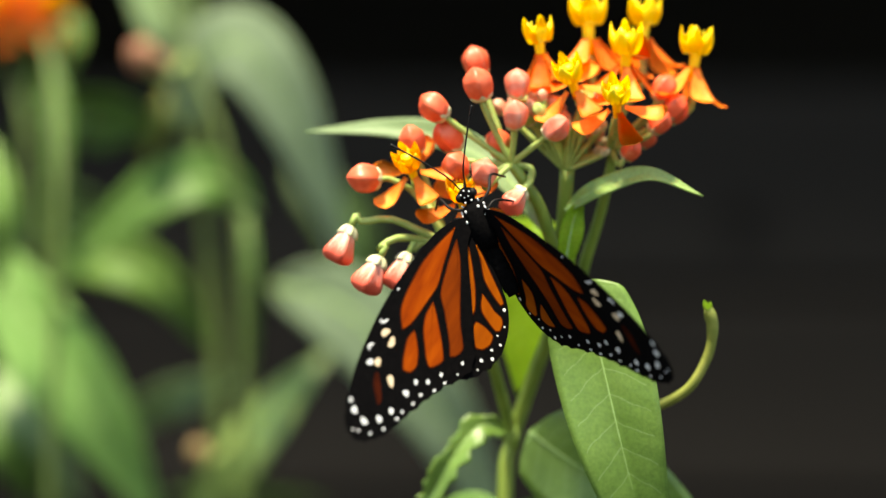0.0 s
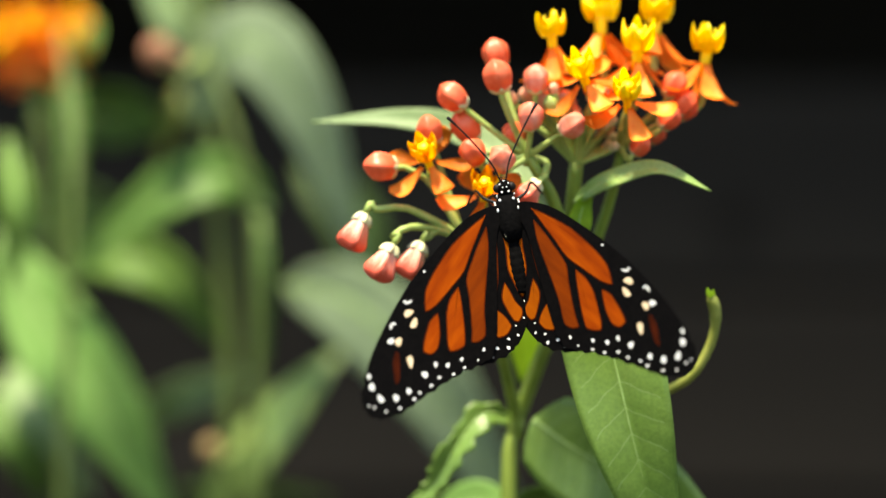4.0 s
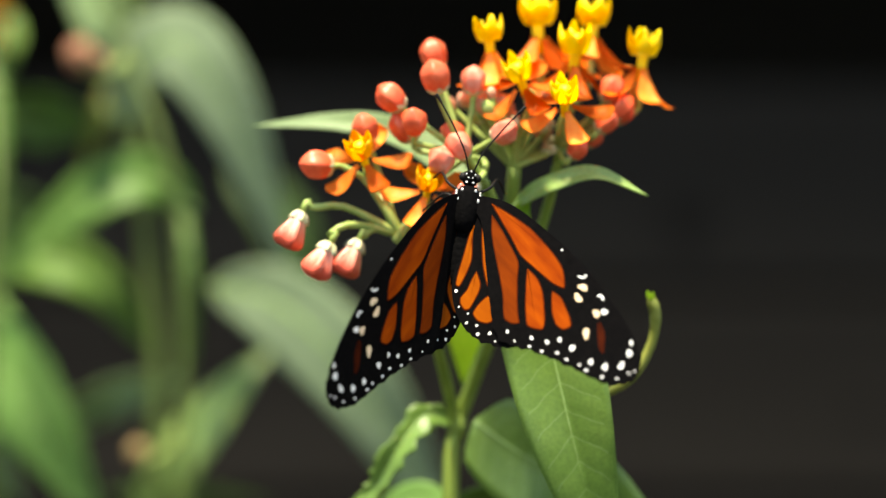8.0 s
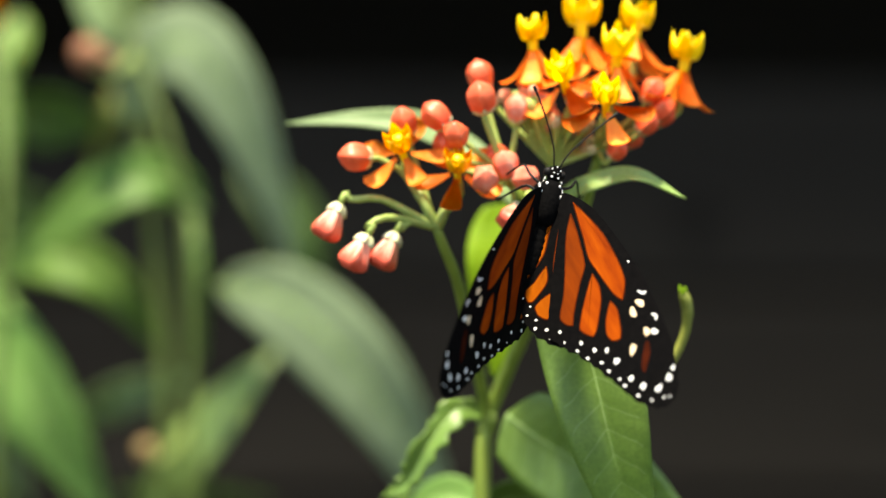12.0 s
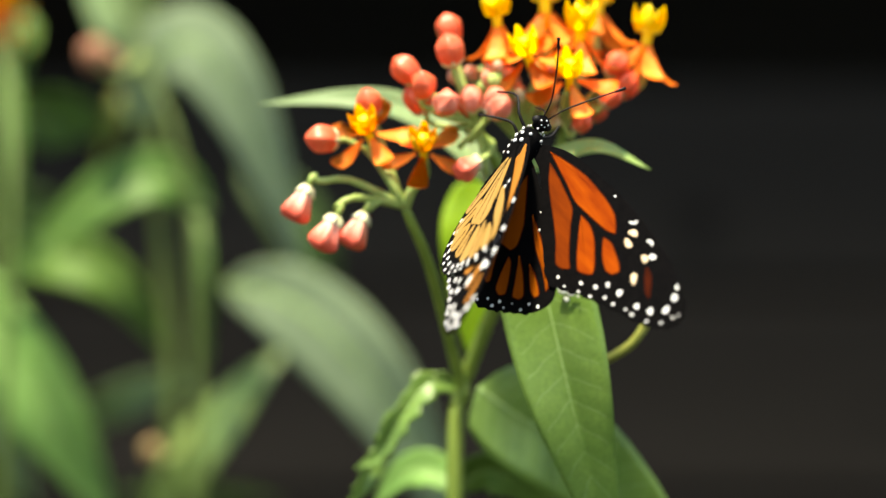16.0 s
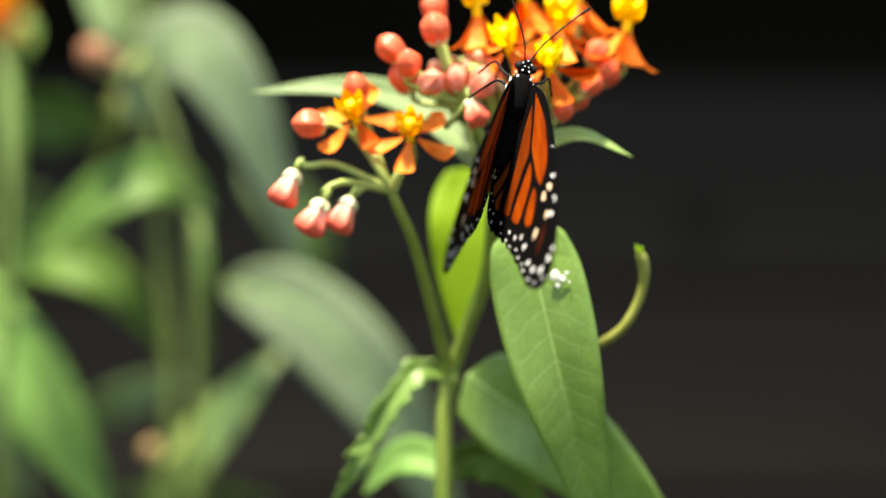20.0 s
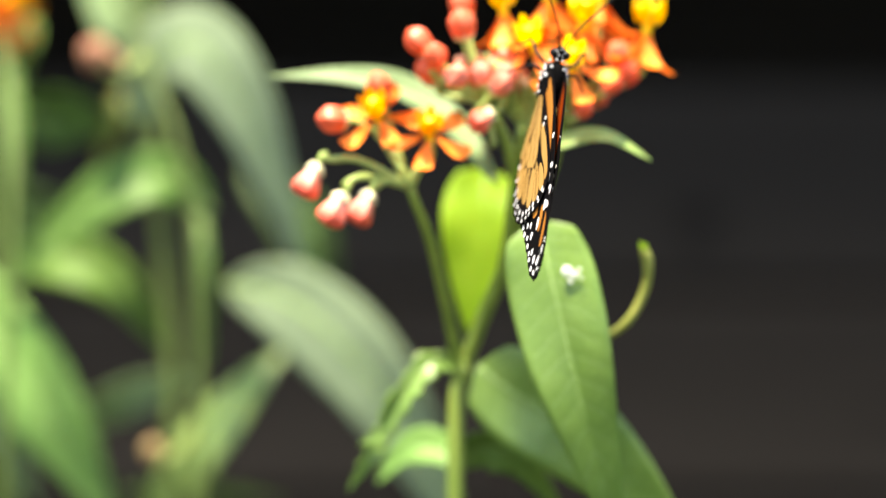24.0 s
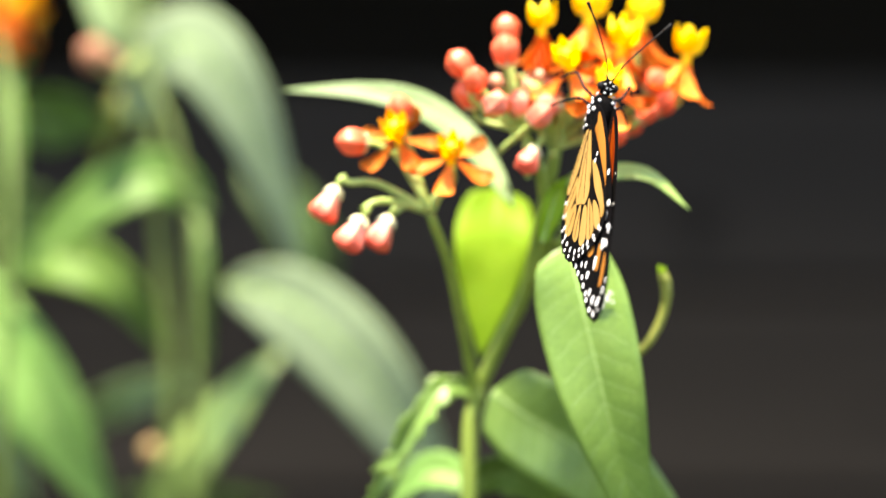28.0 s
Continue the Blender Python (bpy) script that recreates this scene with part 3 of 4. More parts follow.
bud(796, 240, 3, 30, (-0.5, -0.2, 0.8), MID_ROOT, "middle")
bud(915, 150, 0, 25, (0, -0.2, 1), MID_ROOT, "middle", mat=BUDPALE, shift=[(0, 0, 0), (11, 0, 8), (13.8, -5, 20), (14.2, 1, 45), (14.6, -3, 57), (15, -17, 88), (16, -25, 88), (28, -25, 92)])
bud(882, 254, 3, 25, (-0.1, -0.4, 0.9), MID_ROOT, "middle")
bud(982, 229, -4, 25, (0.6, -0.5, 0.5), MID_ROOT, "middle", mat=BUDPALE, shift=[(0, 0, 0), (7, -3, 7), (10, -26, 41), (13.8, -68, 66), (16, -42, 22), (20, -46, 22), (25, -53, 30), (28, -53, 30)])
bud(808, 296, -4, 26, (-0.5, -0.5, 0.5), MID_ROOT, "middle", shift=[(0, 0, 0), (1, 0, 0), (1.5, -6, -17), (2.3, -6, -17), (3, 0, 0), (3.5, 0, 0), (7, 4, -58), (14, -6, -76), (28, -8, -78)])
bud(856, 309, -6, 27, (-0.1, -0.9, 0.5), MID_ROOT, "middle", mat=BUDPALE, shift=[(0, 0, 0), (1, 0, -10), (1.5, 1, -42), (2.3, 1, -42), (3, 2, -10), (8, 4, -6), (13.8, 6, -14), (14.3, -3, -48), (15, -13, -60), (28, -12, -55)])
bud(910, 206, -3, 26, (0, -0.5, 0.9), MID_ROOT, "middle", mat=BUDPALE, shift=[(0, 0, 0), (3.5, 0, 0), (7, -19, 70), (13.8, -10, 60), (16, 22, 33), (28, 25, 38)])
bud(910, 356, -4, 25, (-0.5, -0.5, -0.6), MID_ROOT, "middle", None, BUDDROOP, 1.2, 6, [(938, 320, 0), (940, 298, 2)], "pale nodding bud",
    [(0, 0, 0), (1, 0, 0), (1.5, -4, -60), (2.3, -4, -60), (3, 0, 0), (13, 0, 0), (14, 18, 6), (16, -18, 6), (20, 17, -56), (23, -12, -28), (25, -6, -28), (26, -2, -16), (28, 15, -13)])
# buds of the right cluster
for u, v, d, r in ((1180, 155, 6, 25), (1198, 187, 5, 24), (1170, 215, 4, 22), (1118, 266, 2, 20), (1205, 197, 9, 22), (1150, 240, 10, 20)):
    bud(u, v, d, r, (u - 1090, -20, 300 - v), RIGHT_ROOT2, "right", label="dusky coral flower bud")
for u, v, d, r in ((885, 186, 7, 15), (946, 190, 3, 17), (980, 184, 4, 16), (952, 166, 8, 16), (915, 178, 10, 15), (1000, 210, 6, 15), (968, 212, 9, 14)):
    bud(u, v, d, r, (u - 1004, -15, 300 - v), RIGHT_ROOT, "right", mat=BUDSMALL, stalk=5, label="small unripe pink bud")
rnd = random.Random(4)
for k in range(12):
    u, v = rnd.uniform(985, 1080), rnd.uniform(215, 275)
    bud(u, v, rnd.uniform(-2, 12), rnd.uniform(8, 12), (u - 1020, -10, 310 - v), RIGHT_ROOT, "right", mat=CALYX, stalk=4.5, label="tiny green bud")
for k in range(16):
    u, v = rnd.uniform(930, 1075), rnd.uniform(165, 235)
    bud(u, v, rnd.uniform(0, 14), rnd.uniform(11, 17), (u - 1010, -12, 330 - v), RIGHT_ROOT, "right", mat=BUDSMALL if k % 3 else PEDICEL, stalk=4.2, label="small unripe bud")

# ---------------------------------------------------------------- plants behind
plant_1 = tagged(new("milkweed_plant"), "tall milkweed with long pale green leaves, out of focus", "plant", "plants behind")
plant_3 = tagged(new("milkweed_plant"), "slender milkweed with mid green leaves, out of focus", "plant", "plants behind")
plant_2 = tagged(new("milkweed_plant"), "leafy milkweed topped by an orange flower head, out of focus", "plant", "plants behind")


def back(u, v, away):
    """Place behind: grid cells of the plan seen from the camera's stand, and the distance from it in metres."""
    k = away / 0.489
    return Vector(((u - 784) * U * k, away - 0.489, 0.9 + (441 - v) * U * k))


for owner, points, r in ((plant_1, [(470, 6500, 0.72), (455, 3000, 0.72), (436, 1100, 0.71), (432, 640, 0.71), (425, 420, 0.71), (395, 250, 0.71), (330, 90, 0.72), (270, -90, 0.73)], 1.6),
                         (plant_2, [(60, 6500, 0.70), (70, 3000, 0.70), (85, 1100, 0.69), (100, 500, 0.69), (104, 260, 0.70), (80, 60, 0.73)], 1.5),
                         (plant_2, [(140, 6400, 0.76), (130, 2800, 0.76), (112, 1000, 0.75), (60, 330, 0.75), (20, 100, 0.76)], 1.7),
                         (plant_3, [(395, 6500, 0.74), (392, 3000, 0.74), (388, 900, 0.74), (372, 500, 0.74), (350, 230, 0.74), (345, -60, 0.75)], 2.4)):
    part("stem", rod([back(*p) for p in points], r * MM, r * 0.7 * MM, 30, 8), FARSTEM, owner)


def behind(mat, owner, away, points, width, tilt, seed, fold=12):
    """A leaf of a plant behind: its distance, its midrib and width in grid cells."""
    n = len(points) - 1
    return leaf("leaf", [back(u, v, away - 0.012 * math.sin(math.pi * i / n)) for i, (u, v) in enumerate(points)], width * U * away / 0.489, mat, owner, rib=0.0007, tilt=tilt, fold=fold, n=22, seed=seed)


behind(GLAUCOUS, plant_1, 0.73, [(322, 235), (352, 118), (415, 76), (466, 118), (522, 215), (574, 350), (622, 505)], 142, -14, 31, 4)
behind(GLAUCOUS, plant_1, 0.72, [(478, 508), (582, 532), (680, 608), (765, 712), (842, 850), (912, 1015)], 160, 2, 32, 4)
behind(FRESHLEAF, plant_2, 0.73, [(-30, 420), (65, 590), (140, 700), (208, 800), (290, 950)], 165, -14, 33)
behind(FARLEAF, plant_1, 0.72, [(455, 375), (375, 318), (278, 345), (188, 412), (80, 530)], 108, 24, 34)
behind(BROADLEAF, plant_1, 0.76, [(70, 458), (205, 462), (300, 515), (372, 620)], 98, -12, 35)
behind(YOUNG, plant_1, 0.75, [(345, 940), (425, 808), (500, 708), (585, 620)], 88, -14, 37, 6)
behind(PALE, plant_1, 0.76, [(205, 760), (315, 700), (440, 668)], 78, 20, 36)
behind(FARLEAF, plant_2, 0.76, [(94, 80), (104, 290), (88, 530)], 44, 8, 39)
behind(PALE, plant_1, 0.76, [(215, -120), (280, 5), (325, 95), (352, 200)], 100, 16, 41)
behind(FARLEAF, plant_3, 0.80, [(110, 212), (190, 212), (285, 228)], 110, 20, 40)
behind(OLIVELEAF, plant_1, 0.78, [(320, 130), (292, 212), (250, 310)], 50, 30, 38)
behind(BROADLEAF, plant_2, 0.70, [(-14, 250), (6, 380), (-10, 530)], 76, 30, 43)
behind(BROADLEAF, plant_2, 0.78, [(132, 30), (92, 130), (30, 240)], 84, 20, 44)
behind(FARLEAF, plant_1, 0.73, [(430, 360), (440, 500), (448, 660)], 42, 24, 45)
behind(FARLEAF, plant_2, 0.76, [(-30, 700), (20, 790), (70, 900)], 100, -20, 46)
behind(PALE, plant_2, 0.75, [(-10, 660), (70, 760), (150, 900)], 80, -30, 47)
behind(FARLEAF, plant_3, 0.82, [(600, 640), (690, 600), (800, 640)], 80, 30, 48)
behind(FARLEAF, plant_3, 0.80, [(300, 875), (430, 868), (580, 890)], 56, 40, 49)
behind(DARKLEAF, plant_2, 0.92, [(-40, 420), (80, 380), (200, 400), (300, 340)], 110, 10, 52)
behind(DARKLEAF, plant_3, 0.94, [(520, 300), (600, 380), (640, 480), (660, 600)], 90, 0, 55)
head = back(62, 30, 0.76)
for k in range(9):
    a = k * 2.4
    tip = head + Vector((math.cos(a) * 12, math.sin(a) * 7, 8 - k * 1.2)) * MM
    flower(tip, (math.cos(a) * 0.9, math.sin(a) * 0.5 - 0.5, 0.6), head - Vector((0, 0, 0.012)), "far", plant_2, 1.2, 20 * k, True, 30)
for owner, p, r, mat, root in ((plant_1, (250, 100, 0.70), 4.2, WITHERED, (330, 110, 0.71)), (plant_1, (352, 800, 0.71), 3.1, WITHEREDTAN, (432, 760, 0.71)),
                               (plant_1, (282, 112, 0.705), 2.8, WITHERED, (330, 100, 0.71))):
    b = spin([(x * r * MM, z * r * MM) for x, z in BUD_PROFILE], 16, 5, 0.05)
    o = part("bud", b, mat, owner, "withered flower bud", Matrix.Translation(back(*p)))
    go = back(*root) - back(*p)
    part("pedicel", rod([Vector((0, 0, -r * 0.8 * MM)), go * 0.5 + Vector((0, 0, -0.004)), go], 0.0008, 0.001), PEDICEL, o)

# ---------------------------------------------------------------- butterfly
butterfly = tagged(new("butterfly"), "orange and black butterfly with white spots, feeding on the flowers", "butterfly")
GROW = 1.035
FORE = [(-0.2, 1.4), (4.2, 3.9), (9.0, 5.1), (17.0, 5.9), (23.7, 6.2), (30.8, 5.8), (38.2, 4.8), (44.0, 3.3), (47.7, 1.6), (49.0, 0.1), (49.4, -1.8), (48.2, -3.8), (45.0, -6.0),
        (40.6, -7.4), (36.2, -8.9), (31.3, -10.8), (27.4, -12.8), (23.4, -13.9), (18.0, -11.0), (11.5, -6.7), (4.5, -2.0), (0.4, -0.7)]
HIND = [(0.2, 0.4), (7.0, 3.0), (15.7, 5.6), (23.4, 7.6), (28.2, 7.6), (30.2, 5.5), (30.8, 2.0), (30.0, -2.0), (29.4, -4.6), (28.0, -8.0), (24.8, -11.4), (21.0, -13.6), (17.4, -14.3),
        (13.4, -13.8), (10.0, -12.4), (7.6, -10.6), (5.0, -7.6), (2.8, -4.4), (0.8, -1.6)]
# coloured cells between the veins
FORE_CELLS = [(ORANGE, [(2.5, 2.0), (6.4, 3.1), (12.3, 4.1), (18.7, 4.0), (23.4, 3.2), (26.6, 0.9), (24.2, -0.2), (19.0, -0.7), (14.9, -0.9), (10.7, 0.1), (6.4, 1.0)]),
              (DEEP, [(4.4, 0.7), (9.8, -0.1), (15.7, -1.7), (18.5, -4.2), (23.0, -7.9), (25.0, -9.2), (24.0, -10.4), (21.8, -10.8), (18.3, -8.2), (13.2, -5.3), (7.8, -2.3)]),
              (ORANGE, [(18.0, -1.3), (21.3, -1.3), (24.1, -2.4), (28.4, -5.5), (29.4, -7.0), (27.9, -8.2), (26.0, -8.6), (22.4, -5.9), (18.8, -2.6)]),
              (ORANGE, [(24.9, -1.1), (27.6, -0.6), (31.5, -1.9), (33.0, -2.9), (32.4, -4.5), (30.4, -4.9), (27.6, -3.6)]),
              (RUST, [(36.6, 1.2), (38.6, 0.5), (40.6, -1.2), (41.4, -2.2), (40.2, -2.2), (38.2, -0.9), (36.4, 0.6)])]
HIND_CELLS = [(AMBER, [(2.8, 0.0), (7.6, 0.2), (13.0, 0.2), (17.0, -0.8), (18.0, -2.4), (16.4, -4.4), (15.4, -6.2), (13.4, -6.4), (9.7, -4.9), (5.2, -2.1)]),
              (AMBER, [(1.7, -1.2), (3.9, -3.0), (7.2, -5.4), (8.8, -7.8), (10.0, -10.4), (9.0, -11.0), (7.6, -9.7), (4.9, -6.2), (2.3, -3.0)]),
              (AMBER, [(9.6, -6.1), (12.0, -6.7), (13.4, -7.8), (15.0, -11.2), (14.4, -12.4), (12.7, -12.4), (11.6, -11.6), (11.2, -9.8), (10.2, -7.9)]),
              (AMBER, [(15.2, -7.2), (17.3, -7.1), (20.0, -9.0), (19.7, -10.6), (18.0, -11.7), (15.9, -11.6), (15.1, -9.5)]),
              (AMBER, [(17.0, -4.6), (20.0, -5.2), (23.3, -5.8), (23.6, -7.0), (21.5, -8.1), (19.2, -6.8)]),
              (AMBER, [(18.9, -2.7), (22.0, -4.1), (25.0, -4.9), (26.6, -4.0), (26.4, -2.4), (23.0, -1.8), (20.0, -1.8)]),
              (AMBER, [(18.8, -0.4), (21.6, -0.8), (24.5, -1.0), (27.1, -1.2), (28.0, 0.3), (27.3, 1.4), (25.0, 1.3), (21.7, 0.7)]),
              (AMBER, [(20.9, 1.9), (23.1, 1.9), (26.4, 2.4), (28.0, 3.4), (27.6, 4.6), (26.0, 4.4), (23.2, 3.4)]),
              (AMBER, [(11.0, 1.5), (18.0, 2.6), (23.5, 4.9), (27.0, 5.6), (26.3, 6.4), (22.0, 5.8), (16.0, 4.0)])]
UNDER_VEINS = [((2.6, -0.8), (16.8, -2.8)), ((6.4, -2.0), (14.6, -5.6)), ((2.2, -1.8), (8.8, -10.2)), ((13.0, 0.2), (27.6, 0.2)), ((11.0, -7.0), (13.6, -12.2)), ((16.4, -7.8), (18.8, -11.2)), ((18.6, -4.8), (22.8, -7.2))]      # thin lines that only the hindwing's underside shows
APEX = [[(33.4, 0.2), (35.4, 0.9), (38.4, -0.9), (38.0, -2.0), (35.6, -1.2)], [(37.2, 2.6), (40.0, 2.3), (43.0, 0.4), (42.6, -0.8), (39.2, 1.2)]]      # orange streaks that only the underside shows
# pale marks of the forewing: place, half length, half width, turn, colour
MARKS = [(29.0, 3.3, 1.15, 0.72, 25, TAN), (29.8, 1.4, 1.2, 0.7, -10, TAN), (35.6, 3.0, 0.75, 0.62, 20, WHITE), (34.7, 1.8, 0.95, 0.75, 0, TAN), (32.6, 4.4, 0.5, 0.27, 50, WHITE),
         (33.4, 4.5, 0.55, 0.28, -30, WHITE), (27.7, 5.1, 0.42, 0.18, 25, WHITE), (27.3, 4.4, 0.95, 0.23, 25, WHITE), (20.4, 5.3, 0.3, 0.2, 20, WHITE), (36.1, -1.95, 1.3, 0.68, -45, TAN),
         (43.8, 2.6, 0.6, 0.32, -40, WHITE), (45.0, 1.1, 0.78, 0.62, -50, WHITE), (45.6, -1.4, 0.82, 0.6, -70, WHITE), (43.5, -3.6, 0.75, 0.58, -60, WHITE), (40.8, -4.8, 0.6, 0.55, -50, WHITE),
         (36.2, -5.5, 0.72, 0.62, -45, WHITE), (33.2, -6.1, 0.55, 0.42, -30, WHITE), (31.7, -8.0, 0.52, 0.42, -20, WHITE), (28.9, -9.5, 0.46, 0.34, -20, WHITE), (48.2, -0.4, 0.24, 0.18, 0, WHITE),
         (47.7, -1.4, 0.3, 0.22, 0, WHITE), (46.8, -3.5, 0.32, 0.24, 0, WHITE), (44.5, -5.2, 0.38, 0.26, 30, WHITE), (41.3, -6.4, 0.42, 0.3, 30, WHITE), (39.6, -6.6, 0.32, 0.28, 0, WHITE),
         (37.0, -7.6, 0.4, 0.28, 20, WHITE), (34.7, -8.0, 0.42, 0.3, 20, WHITE), (32.3, -9.8, 0.4, 0.26, 20, WHITE), (29.8, -10.8, 0.38, 0.24, 20, WHITE), (26.8, -12.1, 0.26, 0.18, 0, WHITE),
         (24.4, -11.9, 0.4, 0.32, 0, WHITE)]


def slab(outline, z0, z1):
    """Thin plate with the given outline between two heights."""
    bm = bmesh.new()
    low, high = ([bm.verts.new((p.x * MM * GROW, p.y * MM * GROW, z * MM)) for p in outline] for z in (z0, z1))
    bm.faces.new(low[::-1])
    bm.faces.new(high)
    n = len(low)
    for i in range(n):
        bm.faces.new((low[i], low[(i + 1) % n], high[(i + 1) % n], high[i]))
    return bm


def swell(ring, d):
    """Outline moved outwards by d."""
    n = len(ring)
    area = sum(ring[i].x * ring[(i + 1) % n].y - ring[(i + 1) % n].x * ring[i].y for i in range(n))
    out = []
    for i in range(n):
        t = (ring[(i + 1) % n] - ring[i - 1]).normalized()
        out.append(ring[i] + Vector((t.y, -t.x, 0)) * (d if area > 0 else -d))
    return out


def disc(x, y, r, turn, long=1.0):
    """Uneven round mark; long: how much longer than wide."""
    ca, sa, out = math.cos(turn), math.sin(turn), []
    for k in range(10):
        a = 2 * math.pi * k / 10
        q = 1 + 0.14 * math.sin(2.3 * x + 3 * a) + 0.08 * math.cos(4.1 * y + 2 * a)
        u, v = math.cos(a) * r * long * q, math.sin(a) * r * q
        out.append(Vector((x + u * ca - v * sa, y + u * sa + v * ca, 0)))
    return out


def wing(name, outline, cells, side, hind):
    """A wing: black membrane, coloured cells between the veins on both faces, pale spots along the edge. side: 1 right, -1 left."""
    up = side                       # the upper face looks to +z on the right wing, to -z on the left one
    edge = loop_of(outline, 5)
    n = len(edge)
    c = sum(edge, Vector((0, 0, 0))) / n
    scal = [p + (p - c).normalized() * (0.2 * math.cos(i * 2.1) + 0.12 * math.sin(i * 1.3) if p.x > 18 and p.y < 3 else 0) for i, p in enumerate(edge)]
    drop = -up * (0.65 if hind else 0.25)
    w = part(name, slab(scal, drop - 0.06, drop + 0.06), BLACK, butterfly, smooth=False)
    over, under = sorted((drop + up * 0.05, drop + up * 0.1)), sorted((drop - up * 0.05, drop - up * 0.1))
    for mat, pts in cells:
        ring = loop_of(pts, 4, 0.7)
        cell = part("cell", slab(ring if mat is RUST else swell(ring, -0.1), *over), RUST if mat is RUST else SCORCH, w, smooth=False)
        if mat is not RUST:
            part("cell_centre", slab(swell(ring, -0.34), *sorted((drop + up * 0.09, drop + up * 0.13))), mat, cell, smooth=False)
        if mat is not RUST:
            part("underside_cell", slab(swell(ring, 0.32 if hind else 0.3), *under), BUFF if hind else TAWNY, w, smooth=False)
    if not hind:
        for pts in APEX:
            part("underside_cell", slab(loop_of(pts, 4, 0.7), *under), TAWNY, w, smooth=False)
        for x, y, a, b, turn, mat in MARKS:
            part("spot", slab(disc(x, y, b * 0.88, radians(turn), a / b), *over), mat, w, smooth=False)
            part("underside_spot", slab(disc(x, y, max(b, 0.42) * 1.15, radians(turn), min(a / b, 1.6)), *under), WHITE, w, smooth=False)
        return w
    for (x0, y0), (x1, y1) in UNDER_VEINS:
        way = Vector((x1 - x0, y1 - y0, 0)).normalized()
        off = Vector((-way.y, way.x, 0)) * 0.13
        a, b = Vector((x0, y0, 0)), Vector((x1, y1, 0))
        z0, z1 = sorted((drop - up * 0.09, drop - up * 0.13))
        part("underside_vein", slab([a - off, b - off * 0.7, b + off * 0.7, a + off], z0, z1), BLACK, w, smooth=False)
    rim = [i for i, p in enumerate(edge) if p.x > 9 and p.y < 6 and (p - c).length > 6]
    for k, i in enumerate(rim):
        p, inw = edge[i], (c - edge[i]).normalized()
        if k % 5 in (0, 2):
            q = p + inw * (0.9 if k % 5 == 0 else 2.0)
            part("spot", slab(disc(q.x, q.y, 0.17 + 0.07 * (k % 3), k * 1.3, 1.2), *over), WHITE, w, smooth=False)
        if k % 4 == 0:
            for d, r in ((0.8, 0.36), (2.1, 0.46)):
                q = p + inw * d
                part("underside_spot", slab(disc(q.x, q.y, r, k * 1.3, 1.2), *under), WHITE, w, smooth=False)
    return w


WINGS = {}
for side, word in ((1, "right"), (-1, "left")):
    WINGS["hind", side] = wing("hindwing", HIND, HIND_CELLS, side, True)
    WINGS["fore", side] = wing("forewing", FORE, FORE_CELLS, side, False)

body = spin([(0.3 * MM, 4.6 * MM), (1.7 * MM, 4.2 * MM), (2.4 * MM, 2.6 * MM), (2.75 * MM, 0), (2.6 * MM, -2.4 * MM), (2.0 * MM, -4.4 * MM), (0.5 * MM, -5.2 * MM)][::-1], 20)
part("thorax", body, FUR, butterfly, "black furry thorax with white dots")
prof = []
for i in range(25):
    s = i / 24
    prof.append((MM * (0.4 + 1.55 * math.sin(math.pi * (0.14 + 0.76 * s)) ** 0.7) * (1 + 0.05 * math.cos(i * 2.1)), -MM * (3.4 + 11.4 * s)))
part("abdomen", spin(prof, 18), FUR, butterfly, "long black abdomen", pose(0, 0.0007, 0))
part("head", spin([(0.2 * MM, 4.4 * MM), (1.2 * MM, 4.8 * MM), (1.6 * MM, 6.0 * MM), (1.3 * MM, 7.2 * MM), (0.3 * MM, 7.8 * MM)], 16), FUR, butterfly)
eye_mesh = None
for sx in (-1, 1):
    if eye_mesh is None:
        eye_mesh = part("eye", spin([(0.1 * MM, -0.9 * MM), (0.65 * MM, -0.6 * MM), (0.9 * MM, 0), (0.65 * MM, 0.6 * MM), (0.1 * MM, 0.9 * MM)], 12), HORN, butterfly, "", pose(sx * 0.00135, -0.0002, 0.0062)).data
    else:
        part("eye", eye_mesh, HORN, butterfly, "", pose(sx * 0.00135, -0.0002, 0.0062))
    part("antenna", rod([(sx * 0.5 * MM, -0.4 * MM, 7.4 * MM), (sx * 1.8 * MM, -1.5 * MM, 11 * MM), (sx * 5.0 * MM, -2.6 * MM, 16 * MM), (sx * 7.6 * MM, -3.0 * MM, 19.6 * MM)], 0.16 * MM, 0.17 * MM, 16, 6), HORN, butterfly)
    part("antenna_club", rod([(sx * 7.3 * MM, -2.95 * MM, 19.2 * MM), (sx * 8.0 * MM, -3.0 * MM, 20.1 * MM), (sx * 8.6 * MM, -3.0 * MM, 20.9 * MM)], 0.22 * MM, 0.36 * MM, 6, 8), HORN, butterfly)
    for zz, reach, drop in ((3.4, 7.5, 4.5), (1.2, 8.0, 1.0)):
        part("leg", rod([(sx * 1.2 * MM, 1.0 * MM, zz * MM), (sx * 4.0 * MM, 2.0 * MM, (zz + 1.8) * MM), (sx * (reach - 2) * MM, 5 * MM, (zz + drop) * MM), (sx * reach * MM, 9 * MM, (zz + drop - 1.5) * MM)], 0.34 * MM, 0.2 * MM, 12, 6), HORN, butterfly)
part("proboscis", rod([(0, 0.4 * MM, 6.6 * MM), (0.2 * MM, 2.5 * MM, 8.5 * MM), (0, 7 * MM, 8.2 * MM)], 0.18 * MM, 0.12 * MM, 10, 6), HORN, butterfly)
dot_mesh = None
